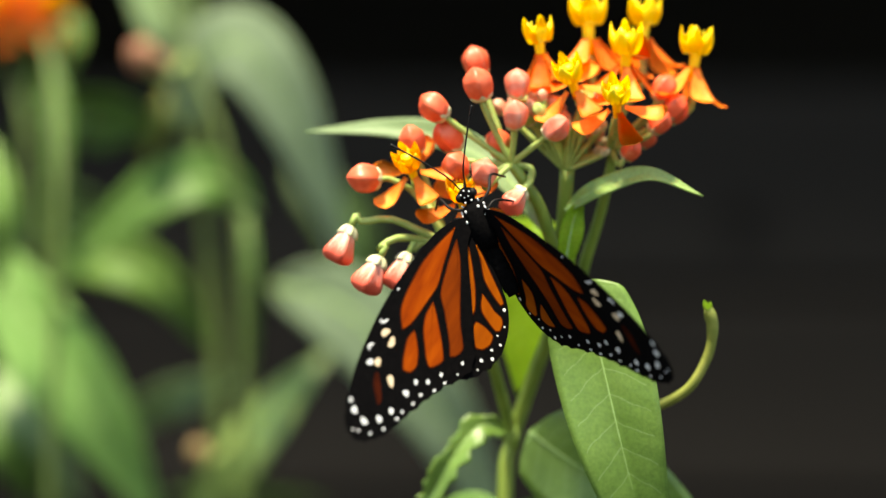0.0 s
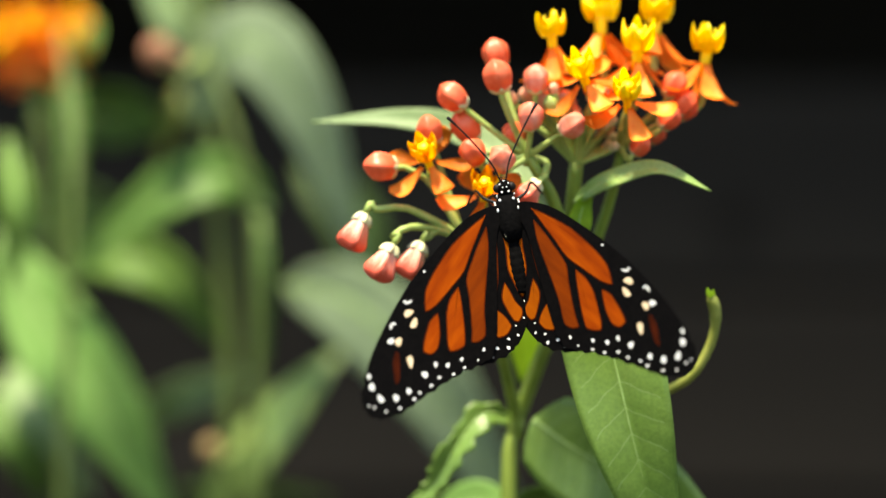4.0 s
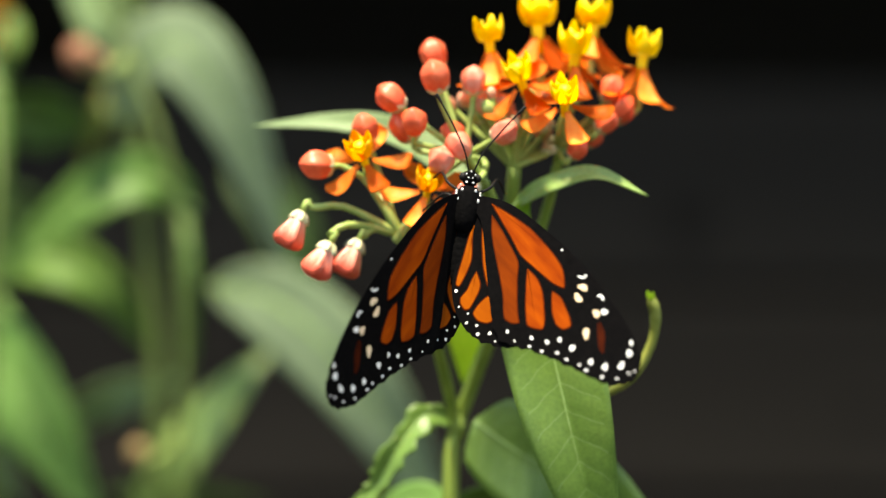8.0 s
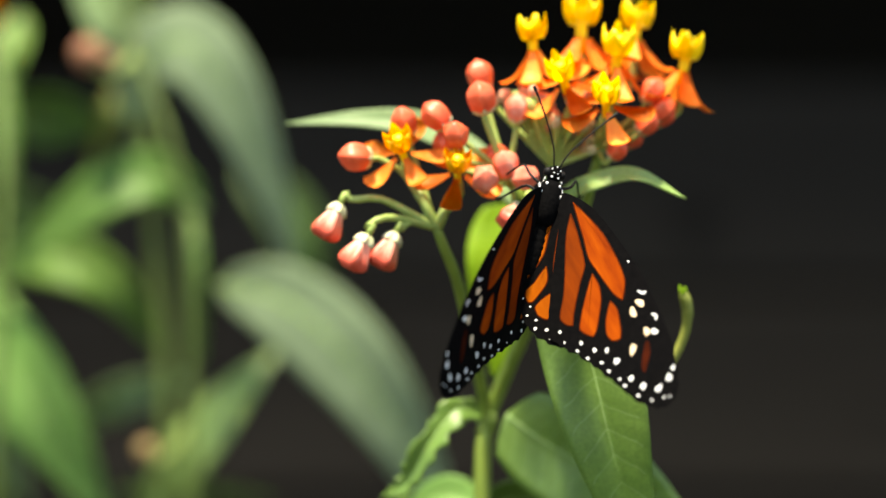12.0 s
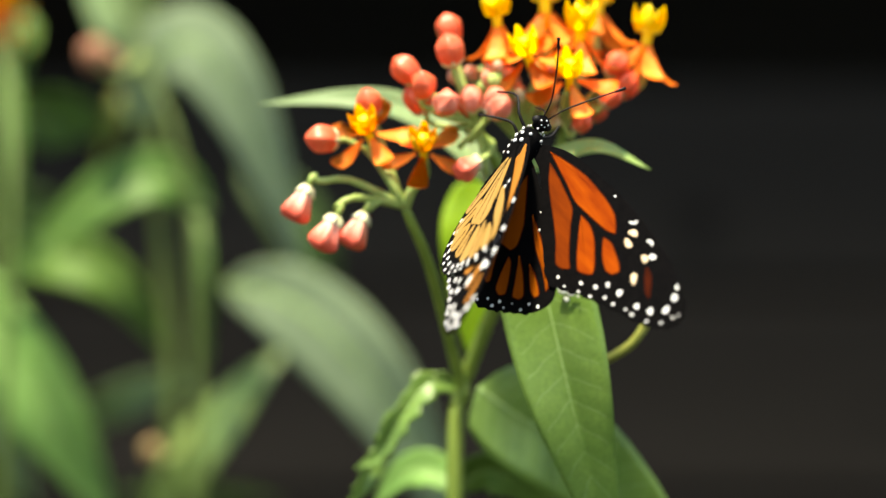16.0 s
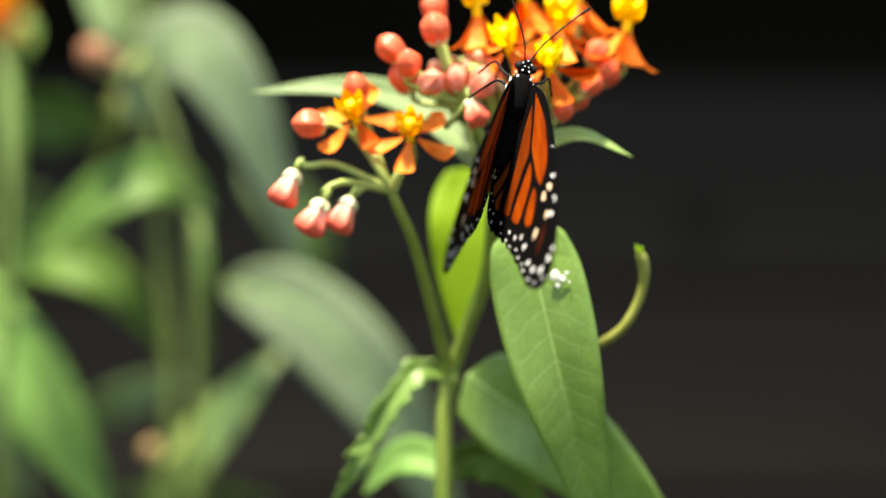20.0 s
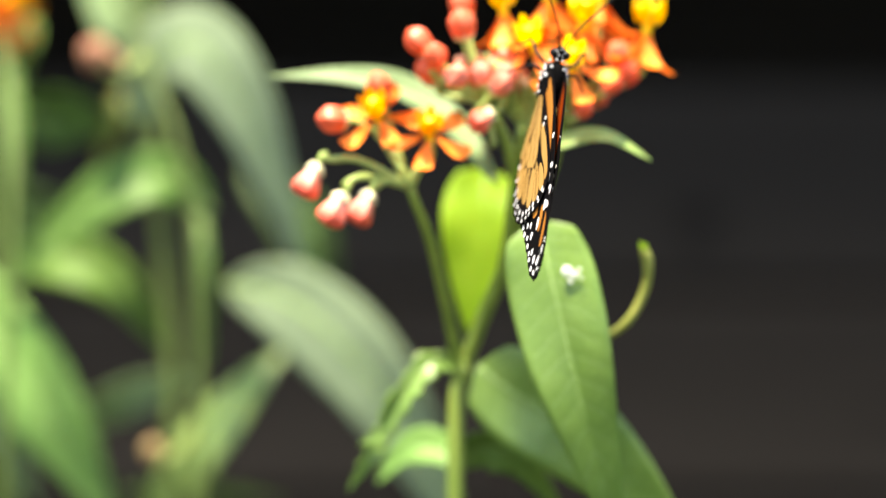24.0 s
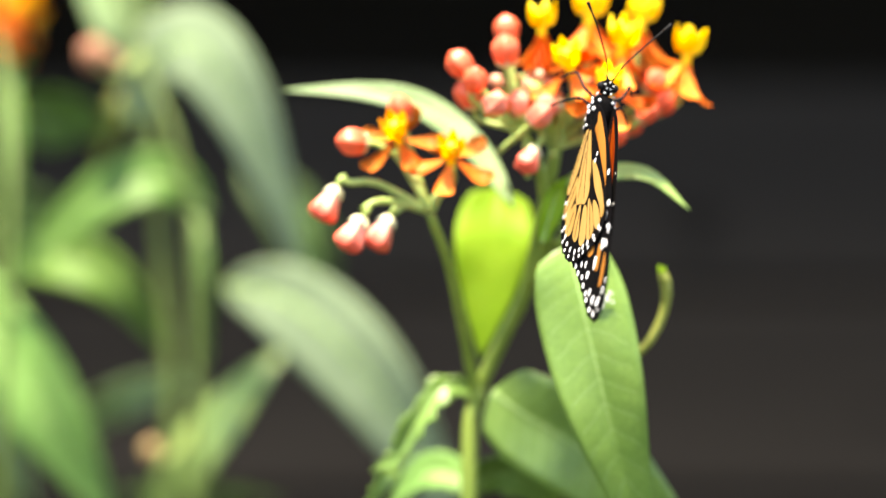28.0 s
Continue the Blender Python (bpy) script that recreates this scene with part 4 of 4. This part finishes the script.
DOTS = [(35, 3.3, 0.42), (52, 1.4, 0.6), (22, 4.9, 0.3), (35, 6.6, 0.26), (15, 5.9, 0.24), (78, 2.6, 0.6), (80, 0.6, 0.65), (100, 3.4, 0.55), (105, 1.6, 0.7), (98, -0.9, 0.6), (125, 2.6, 0.55),
        (128, 0.3, 0.6), (75, 4.6, 0.35), (88, 5.6, 0.36), (60, 6.2, 0.3), (120, 4.4, 0.4), (70, -2.0, 0.4), (118, -2.4, 0.5)]
for turn, z, r in [(0, 7.1, 0.24)] + [(s * a, z, r) for a, z, r in DOTS for s in (-1, 1)]:
    rad = 2.62 if z < 2.2 else 2.3 if z < 4.0 else 1.75 if z < 5 else 1.5
    x, y = rad * math.sin(radians(turn)), -rad * math.cos(radians(turn))
    o = part("white_dot", dot_mesh or spin([(0.05 * MM, -0.5 * MM), (0.7 * MM, -0.35 * MM), (1.0 * MM, 0), (0.7 * MM, 0.35 * MM), (0.05 * MM, 0.5 * MM)], 10), WHITE, butterfly)
    dot_mesh = o.data
    o.matrix_basis = Matrix.Translation((x * MM, y * MM, z * MM)) @ facing((x, y, 0)) @ Matrix.Scale(r * 0.75, 4)


# ---------------------------------------------------------------- movement
def turn_about_node(degrees, slide, lean):
    """Pose that turns a cluster about the stem joint, clockwise as seen from the camera, and slides it along its stalk's direction."""
    way = Vector((math.sin(radians(lean + degrees)), 0, math.cos(radians(lean + degrees))))
    return Matrix.Translation(way * slide * MM) @ Matrix.Translation(NODE) @ Matrix.Rotation(radians(degrees), 4, "Y") @ Matrix.Translation(-NODE)


def wing_pose(side, sweep, lift, twist, hind=None):
    """sweep: degrees from the abdomen to the forewing's axis; lift: 0 spread flat, 90 upright; twist: about the forewing's axis. hind: for the hindwing, which lies in the forewing's plane, degrees from the abdomen to its middle."""
    s, b = radians(sweep), radians(lift)
    e = Vector((side * math.cos(b), -math.sin(b), 0))
    x = e * math.sin(s) + Vector((0, 0, -math.cos(s)))
    y = e * math.cos(s) + Vector((0, 0, math.sin(s)))
    m = Matrix((x, y, x.cross(y))).transposed().to_4x4() @ Matrix.Rotation(radians(side * twist), 4, "X")
    if hind is not None:
        m = m @ Matrix.Rotation(radians(min(-4, 30 + hind - sweep)), 4, "Z")
    m.translation = Vector((side * 1.4, -1.6, 1.2 if hind is None else -0.8)) * MM
    return m


def bent(entry, t):
    """Turn of a bud about the root of its stalk at t seconds."""
    rest, root, rows = entry
    du, dv = (float(np.interp(t, [r[0] for r in rows], [r[k] for r in rows])) * U for k in (1, 2))
    a, b = rest - root, rest - root + Vector((du, 0, -dv))
    turn = Matrix.Rotation(math.atan2(b.x, b.z) - math.atan2(a.x, a.z), 4, "Y")
    go = turn @ a
    return Matrix.Translation(b - Vector((go.x, go.y, go.z))) @ Matrix.Translation(root) @ turn @ Matrix.Translation(-root)


def motions():
    # stem: seconds, millimetres to the right, away and up; clusters: seconds, degrees about the joint, millimetres along the stalk
    stem_rows = [
        (0, 0, 0.1, 0), (0.5, 0.3, 0.4, 1.1), (1, 1.5, 1, 1.3), (1.5, 0.2, 1.5, 2.2), (2, 2.5, 1.8, 2.2), (2.5, 3, 1.9, 1.7),
        (3, 4.7, 1.9, 2.5), (3.5, 3.2, 2.6, 2.4), (5.5, 1.4, 5.3, 1.7), (6, 1.5, 5.8, 1.2), (6.5, 0.6, 6.6, 0.7), (7, -0.3, 6.9, 1.3),
        (7.5, 6.2, 6.8, -1.8), (8, 0.7, 5.9, 1.8), (8.5, -2.9, 5.3, 3.1), (9, -2.4, 5.1, 4.4), (9.5, -1.7, 5.6, 4), (10, -7.2, 5.8, 6.5),
        (10.5, 5, 6.2, 1.3), (11, 0.3, 6.1, 2.4), (11.5, 5.4, 6.5, 2.5), (13.5, 3.8, 11.4, 5.1), (14, 2.1, 12.2, 6.8), (14.5, -2.6, 12.9, 8.2),
        (15, -0, 13.6, 8.6), (15.5, -0.7, 14.1, 8.2), (16, -0.8, 14.2, 8.1), (16.5, -0.7, 14.4, 8.4), (17, -2.7, 14.6, 9), (17.5, -1.5, 14.8, 9.4),
        (18, -4, 14.8, 9.5), (18.5, -4.6, 14.6, 10.5), (19, -3.7, 14.8, 9.9), (19.5, -5.3, 14.8, 10.8), (20, -3.1, 14.9, 10.8), (20.5, -5, 14.8, 11),
        (22.5, -4.9, 36, 11.1), (23, -3.4, 36, 11.7), (23.5, 2.7, 36, 9.5), (24, -0.2, 36, 11.4), (24.5, 5.6, 36.1, 9.1), (25, 3.8, 36.1, 10),
        (25.5, 4.9, 36.1, 10.1), (26, 6.2, 36.1, 9.4), (26.5, 7, 36, 7.2), (27, 3.5, 32.8, 8.1), (27.5, 2, 29.3, 8.3), (28, 2.6, 26, 6.6),
    ]
    left = [
        (0, 0, -0), (0.5, 1.4, 0), (1, 1.3, -0.3), (1.5, -0.6, -0.1), (2, 0.8, -0.2), (2.5, 1.2, -0.6),
        (3, 4.2, -0.2), (3.5, 1.6, -1.2), (5.5, 2.4, 0.2), (6, 2, -0.1), (6.5, 2, 0.1), (7, 0.3, -0),
        (7.5, 4.6, -1.7), (8, 1.4, 0.4), (8.5, -0.5, 0.7), (9, 1, 1.3), (9.5, 0.9, -0.1), (10, -3.2, 1.8),
        (10.5, 2.5, -0.2), (11, -0.9, 0.5), (11.5, 2.3, 0.4), (13.5, 2.5, 0), (14, 1.1, -0.8), (14.5, -1.7, 0.2),
        (15, 1.5, -0.5), (15.5, 0.1, -1.1), (16, 0.6, -0.5), (16.5, 0.7, -0.4), (17, -0.5, -0.1), (17.5, 1, -0.6),
        (18, -0.1, -0.1), (18.5, -0.1, 0.5), (19, -0.1, -0.4), (19.5, -0.3, 0.2), (20, 0.6, 0), (20.5, -0.2, 0.1),
        (22.5, -1.5, 2.2), (23, 2, 1.3), (23.5, 2.8, 1.2), (24, 2.5, 0.6), (24.5, 3.7, 1.3), (25, 1.8, 1.3),
        (25.5, 2.7, 0.8), (26, 2.8, 0.7), (26.5, 2.4, 0.4), (27, 2.5, 1.2), (27.5, 0.8, 1.4), (28, 3.5, -0.4),
    ]
    middle = [
        (0, 0, -0), (0.5, 1.8, 0.6), (1, 1.3, -0.1), (1.5, -0.8, 0.1), (2, 0.2, -0.3), (2.5, 2.3, -1.2),
        (3, 4, 1.9), (3.5, 2.3, -0.4), (5.5, 2.8, -1.1), (6, 2.2, -1.9), (6.5, 2.3, -1.2), (7, 0.3, -1.8),
        (7.5, 7.2, -0.7), (8, 1.8, -0), (8.5, 0, -1), (9, 0.9, 0), (9.5, 2.7, -3), (10, -4.6, -1.9),
        (10.5, 3.5, -4), (11, 0.1, -4), (11.5, 3, -4.8), (13.5, 4.9, -5.9), (14, 7, -2.3), (14.5, 2.7, -2.2),
        (15, 5.6, -1.3), (15.5, 2.9, -3.4), (16, 3.6, -0.8), (16.5, 3.2, -1), (17, 3.6, -0.3), (17.5, 5.1, 0.2),
        (18, 3.2, -0.7), (18.5, 2, 1), (19, 3, -0.3), (19.5, 1.4, 1.1), (20, 3.1, 0.9), (20.5, 2.8, 1),
        (22.5, 1.9, 6.2), (23, 6.5, 3.6), (23.5, 7.8, 3.3), (24, 5.6, 3), (24.5, 6.3, 4.1), (25, 4.2, 3.8),
        (25.5, 5.5, 3.7), (26, 5.6, 3.4), (26.5, 6.5, 2.8), (27, 5.3, 3.7), (27.5, 4.5, 3.3), (28, 10.4, 1.8),
    ]
    right = [
        (0, 0, -0), (0.5, 1.2, 0.3), (1, 1.4, 0), (1.5, -0.6, -0.5), (2, 0.5, -0.1), (2.5, 1.6, -0),
        (3, 2.4, 0.9), (3.5, 1.2, -0.3), (5.5, 2.5, -0.9), (6, 1.9, -1), (6.5, 2, -0.9), (7, 0.9, -1.6),
        (7.5, 5.7, -0.3), (8, 1.1, -1), (8.5, 0.1, -1.5), (9, -0, -1.5), (9.5, 1.8, -1.7), (10, -2.5, -2.3),
        (10.5, 4, -1.3), (11, 1.2, -1.6), (11.5, 3, -1.5), (13.5, 3, -1.5), (14, 4.1, -1.3), (14.5, -0.1, -2.4),
        (15, 2.9, -1.7), (15.5, 1.9, -1.9), (16, 2, -1.6), (16.5, 1.9, -1.9), (17, 1.5, -2.2), (17.5, 2.3, -2.4),
        (18, 1, -2.5), (18.5, 0, -2.2), (19, 1.3, -2.7), (19.5, 0, -2.6), (20, 1, -2.5), (20.5, 0.8, -2.6),
        (22.5, -1.7, -1.1), (23, 3, -0.3), (23.5, 4.2, 0.4), (24, 2.7, -0.4), (24.5, 3.5, 0.1), (25, 1.9, 0.1),
        (25.5, 2.5, 0.1), (26, 2.7, -0), (26.5, 3.9, 0.4), (27, 2.8, 0), (27.5, 1.9, -0.2), (28, 6.2, 0),
    ]
    flight = [
        (0, 7.1, -13, 4.6, -25.5, 0.9, -6.4, 60.6, 35.6, -3.1, 38, 55.4, 7.1, 25, 15), (0.3, 4.3, -12.9, 9.1, -25, 0, -23.5, 32, 34, 0, 14, 81, 0, 8.6, 1.4),
        (0.6, 7.9, -12.7, 10, -25, 0, -23.5, 29, 42, 0, 22, 89, 0, 7.4, 4.6), (1, 8.9, -12.5, 4, -16.5, 16, -4.8, 39.8, 35.6, 0.2, 17, 99.1, -0.1, 20, 15),
        (1.5, 8.6, -12.2, 6.5, -32.1, 8.7, 2, 86.7, 34.2, -2.9, 46.1, 32.7, 4.2, 19, 19), (2, 8.3, -12.1, 9.8, -6.2, 5.7, 1.5, 68.9, 36.8, -5.3, 57.5, 29.5, 8, 19, 19),
        (2.5, 15.1, -12, 6.4, -27.8, -1.8, -5.9, 59.5, 37.2, 4.8, 35.6, 69.7, 3.4, 15, 10), (3, 17.2, -12, 10.5, -9, -1, -4.7, 48.3, 45.1, -4.1, 43.9, 55.2, 10.6, 15, 13.4),
        (3.5, 13.7, -11.6, 6.3, -8.1, 11.8, -0.2, 46.1, 31.4, 1.3, 44.8, 36.4, 0.2, 14.2, 13.7), (5.5, 14.8, -10.3, 5.1, -14, 17.8, 1.6, 31.8, 38.4, -0, 21.8, 51, 3.4, 8.5, 4.5),
        (6, 15.1, -10, 2.7, -5.6, 9.2, 6.8, 29.2, 58.6, 3, 34.7, 47.4, 4.1, 7.5, 9.7), (6.5, 11, -9.8, 4, -6.3, 2.8, -2.2, 40.7, 45.9, 2.8, 37, 60.9, 3.1, 12.1, 10.6),
        (7, 9.3, -9.5, 4.7, -4.1, 6.1, -1.2, 48.6, 35.4, 1.3, 42.2, 41.4, 1.4, 15, 12.7), (7.5, 24.9, -9.7, 1, 4.3, 9, -1, 37.2, 35.9, 4.3, 54.5, 31.9, -0.6, 10.7, 15),
        (8, 15.3, -10.1, 7.6, 7.8, 13.1, 0.5, 30.1, 40, 6.2, 50, 33.8, -7.2, 7.9, 15), (8.5, 10.6, -10.3, 7.9, 7.1, 7.9, 0.2, 32.1, 50.1, 1.7, 45, 42.3, -0, 8.6, 13.8),
        (9, 14.3, -10.5, 11.1, 6.5, 15.6, -0.3, 23.3, 50.3, 4, 45.9, 33.8, -2.3, 5.1, 14.2), (9.5, 17.4, -10.2, 8.1, 12, 12.5, -1.2, 38.6, 40.8, 2.6, 53.7, 33.1, -1.2, 11.2, 15),
        (10, 3.1, -10.1, 10.9, 1.1, 8.3, 2.7, 36.3, 43.2, 4.8, 48.7, 34.3, -1.2, 10.3, 15), (10.5, 24.7, -9.9, 4.7, 9.6, 15.5, -1.1, 26.8, 45.8, 3.5, 40.8, 32.1, -0, 6.5, 12.1),
        (11, 17.3, -9.9, 7.1, 10.1, 3.2, 6.9, 41.3, 48, 2.7, 50.7, 36.4, -1.2, 16, 11), (11.5, 28.3, -9.8, 8.2, 16.4, 17.8, 8, 24.9, 63.1, 0, 41, 35.1, -0.9, 5.8, 12.2),
        (13.5, 29.5, -7.3, 12.9, 5.7, 14.8, 3.9, 26.9, 47.1, -0, 45.9, 33.2, 0.2, 6.6, 14.2), (14, 30.7, -8.1, 16.8, 3.3, 13.9, 16.1, 34, 64.5, 6.4, 41.9, 36.4, -2.5, 12, 4),
        (14.5, 15.1, -8.9, 15.1, 18.1, 10, -0.5, 34.3, 47.1, 3.2, 55.7, 35.3, -2.2, 9.5, 15), (15, 24.7, -9.7, 17.6, 7.5, 0.8, 1, 54.8, 36.9, 4.8, 65.3, 37.8, 0.4, 15, 15),
        (15.5, 22.8, -10.6, 18, 16.1, 3.1, 1.4, 48.5, 52.7, 6.8, 55.7, 42.1, -1.8, 15, 15), (16, 23.6, -11.7, 18.7, 35.6, -2, 21.9, 48, 104, 0, 79.2, 40.8, -2.4, 20, 8),
        (16.5, 23.8, -12.8, 22.5, 22.7, 14, 0.8, 40.4, 55.7, 0, 38.1, 56.5, -0, 12, 11), (17, 25.1, -12.7, 25.6, 12.9, 14.7, 8.4, 32.7, 84.7, 0, 33.3, 78.8, -2.2, 8.9, 9.1),
        (17.5, 25.3, -12.6, 25.9, 17.1, 15.8, -1.8, 27.7, 90.4, -0, 27.3, 97.6, -0, 6.9, 6.7), (18, 22, -12.6, 24.5, 18.9, 6.8, 4.3, 48.4, 60.2, 5.4, 50.5, 44.7, 1.9, 12, 7),
        (18.5, 20.2, -12.7, 27.4, 26.1, 4.3, -3.3, 61.1, 32.7, 4, 69, 37.2, -1.1, 12, 8), (19, 22.1, -12.6, 25.8, 22.5, 10.8, 13.7, 36.6, 82.2, 1.8, 35.6, 60.2, 1.2, 10.4, 10.1),
        (19.5, 17.4, -12.6, 27.8, 16, 15.2, 7.1, 28, 94, 0, 29, 77.2, 0.3, 7, 7.4), (20, 22.7, -12.6, 28.7, 15.5, 20.3, 5.3, 25.8, 78.5, 0.8, 29.4, 65.1, 2.3, 6.1, 7.5),
        (20.5, 23.9, -12.6, 27.4, 12.9, 8.5, 0.7, 54.8, 36.5, -0, 54.7, 36, 1.3, 15, 15), (22.5, 16.5, 8, 37.3, 8, 0, 2, 28, 95, 0, 28, 91, 0, 7, 7),
        (22.8, 25.1, 8, 37.3, 8, 0, 2, 37, 95, 0, 37, 91, 0, 10.6, 10.6), (23, 25.9, 8, 35.1, 11, 0, 2, 36.5, 95, 0, 36.5, 91, 0, 9.8, 9.8),
        (23.3, 25.9, 8.1, 33.4, 14, 0, 2, 36.5, 95, 0, 36.5, 91, 0, 9.4, 9.4), (23.6, 35.9, 8.1, 31, 12, 0, 7, 42, 100, 0, 42, 86, 0, 11.4, 11.4),
        (24, 30.5, 8.1, 32.4, 14, 0, 7, 42, 100, 0, 42, 86, 0, 11.4, 11.4), (24.3, 27.9, 8, 34.2, 14, 0, 3, 43.5, 96, 0, 43.5, 90, 0, 11.8, 11.8),
        (24.6, 41, 8.1, 27.5, 13, 0, 10, 43, 103, 0, 43, 83, 0, 11.4, 11.4), (25, 32.4, 8.1, 32.5, 14, 0, 9, 41.5, 102, 0, 41.5, 84, 0, 10.6, 10.6),
        (25.3, 31.4, 8.1, 32.6, 15, 0, 8, 44.5, 101, 0, 44.5, 85, 0, 11.8, 11.8), (25.6, 37.3, 8.1, 29.4, 15, 0, 9, 43.5, 102, 0, 43.5, 84, 0, 11.4, 11.4),
        (26, 36.9, 8.1, 31.4, 13, 0, 9, 38.5, 102, 0, 38.5, 84, 0, 9.4, 9.4), (26.4, 37.2, 8, 29.7, 14, 0, 7, 40.5, 100, 0, 40.5, 86, 0, 10.2, 10.2),
        (26.8, 37.6, 6.1, 29, 14, 0, 8, 39.5, 101, 0, 39.5, 85, 0, 9.8, 9.8), (27, 33.9, 4.8, 29.9, 14, 0, 7, 38.5, 100, 0, 38.5, 86, 0, 9.4, 9.4),
        (27.2, 30.7, 3.3, 30.4, 14, 0, 7, 41.5, 100, 0, 41.5, 86, 0, 10.6, 10.6), (27.5, 31.4, 1.3, 30.7, 12, 0, 8, 42, 101, 0, 42, 85, 0, 11, 11),
        (27.8, 39.7, -0.6, 26.7, 10, 0, 10, 37.5, 103, 0, 37.5, 83, 0, 9.4, 9.4), (28, 39.1, -1.9, 25.2, 14, 0, 10, 42.5, 103, 0, 42.5, 83, 0, 11.4, 11.4),
    ]
    # plants behind: seconds, millimetres by which the wind pushes their tops to the right
    wind = [
        (0, 0), (0.5, 0), (1, 0.4), (1.5, 0.8), (2, 0.7), (2.5, 2.7), (3, 3.7), (3.5, 6.4), (4.5, 5.8),
        (5.5, 6.6), (6, 6.2), (6.5, -5.3), (7, -1.4), (7.5, -1.3), (8, -1), (8.5, 2.4), (9, 0.2), (9.5, -0),
        (10, -0.3), (10.5, 2.6), (11, 11.6), (11.5, -2.4), (13.5, 2.4), (14, -0.1), (14.5, 0.2), (15, 1.2), (15.5, -2.7),
        (16, -0.4), (16.5, -0.8), (17, -0.4), (17.5, 0.7), (18, -0.4), (18.5, -1.7), (19, -2.1), (19.5, -1.4), (20, -0.6),
        (20.5, 0.3), (22.5, -0.6), (23, 0.2), (23.5, -0.6), (24, -0.1), (24.5, -0.6), (25, -1.3), (25.5, -0.8), (26, -0.8),
        (26.5, -0.1), (27, -0.4), (27.5, -0.1), (28, -0.6),
    ]
    head_rows = [(0, -6, 3), (3, -6, 1), (3.5, -8, -6), (4.5, -2, -12), (5.5, 4, -17), (6, 8, -16), (6.5, 6, -11), (8, -7, 4), (11, -14, 0), (14, -6, 4), (17, -6, 4), (28, -1, 1)]
    blade_rows = [(0, 0), (3, 0), (6, 1.3), (8, 0.5), (11, 0), (14, -0.3), (16, -0.6), (17, -1.6), (18, 0), (20, 0.6), (23, 0), (25, 1.4), (27, 1.2), (28, 1.4)]
    leans = {"left": -41.8, "middle": -5.6, "right": 31.2}
    for ob in (plant_1, plant_2, plant_3):
        walk(ob, [(t, Matrix.Translation((0, 0, 0.25)) @ Matrix.Rotation(math.atan(x * MM / 0.7), 4, "Y") @ Matrix.Translation((0, 0, -0.25))) for t, x in wind])
    walk(plant, [(t, Matrix.Translation(BASE + Vector((x, y, z)) * MM)) for t, x, y, z in stem_rows])
    clusters = {"left": left, "middle": middle, "right": right}
    for ob, cluster, rest in MOVING:
        if cluster == "stem":
            continue
        if cluster == "far":
            rows = [(t, Matrix.Translation(Vector((x, 0, z)) * MM) @ rest) for t, x, z in head_rows]
        elif cluster == "still":
            rows = [(t, rest.copy()) for t, *_ in right]
        elif cluster == "blade":
            rows = [(t, Matrix.Translation((0.033 * math.sin(radians(a)) + MM * float(np.interp(t, *zip(*blade_rows))), 0, 0)) @ rest) for t, a, s in right]
        else:
            rows = [(t, turn_about_node(a, s, leans[cluster]) @ rest) for t, a, s in clusters[cluster]]
        if ob.name in SHIFTS:
            rows = [(t, m @ rest.inverted() @ bent(SHIFTS[ob.name], t) @ rest) for t, m in rows]
        walk(ob, rows)
    # butterfly: seconds, millimetres right, away and up of the plan's middle, roll, tail raised towards the camera, yaw, then sweep, lift and twist of the left and of the right wing, and the turn of both hindwings
    walk(butterfly, [(t, Matrix.Translation(Vector((x * MM, y * MM, 0.9 + z * MM))) @ Matrix.Rotation(radians(ro), 4, "Y") @ Matrix.Rotation(radians(-nod), 4, "X") @ Matrix.Rotation(radians(yaw), 4, "Z"))
                     for t, x, y, z, ro, nod, yaw, *_ in flight])
    for side in (-1, 1):
        for name in ("fore", "hind"):
            walk(WINGS[name, side], [(row[0], wing_pose(side, row[10 + k], row[11 + k] + side * row[6], row[12 + k], (row[13] if side < 0 else row[14]) if name == "hind" else None))
                                     for row in flight for k in ((-3,) if side < 0 else (0,))])



motions()
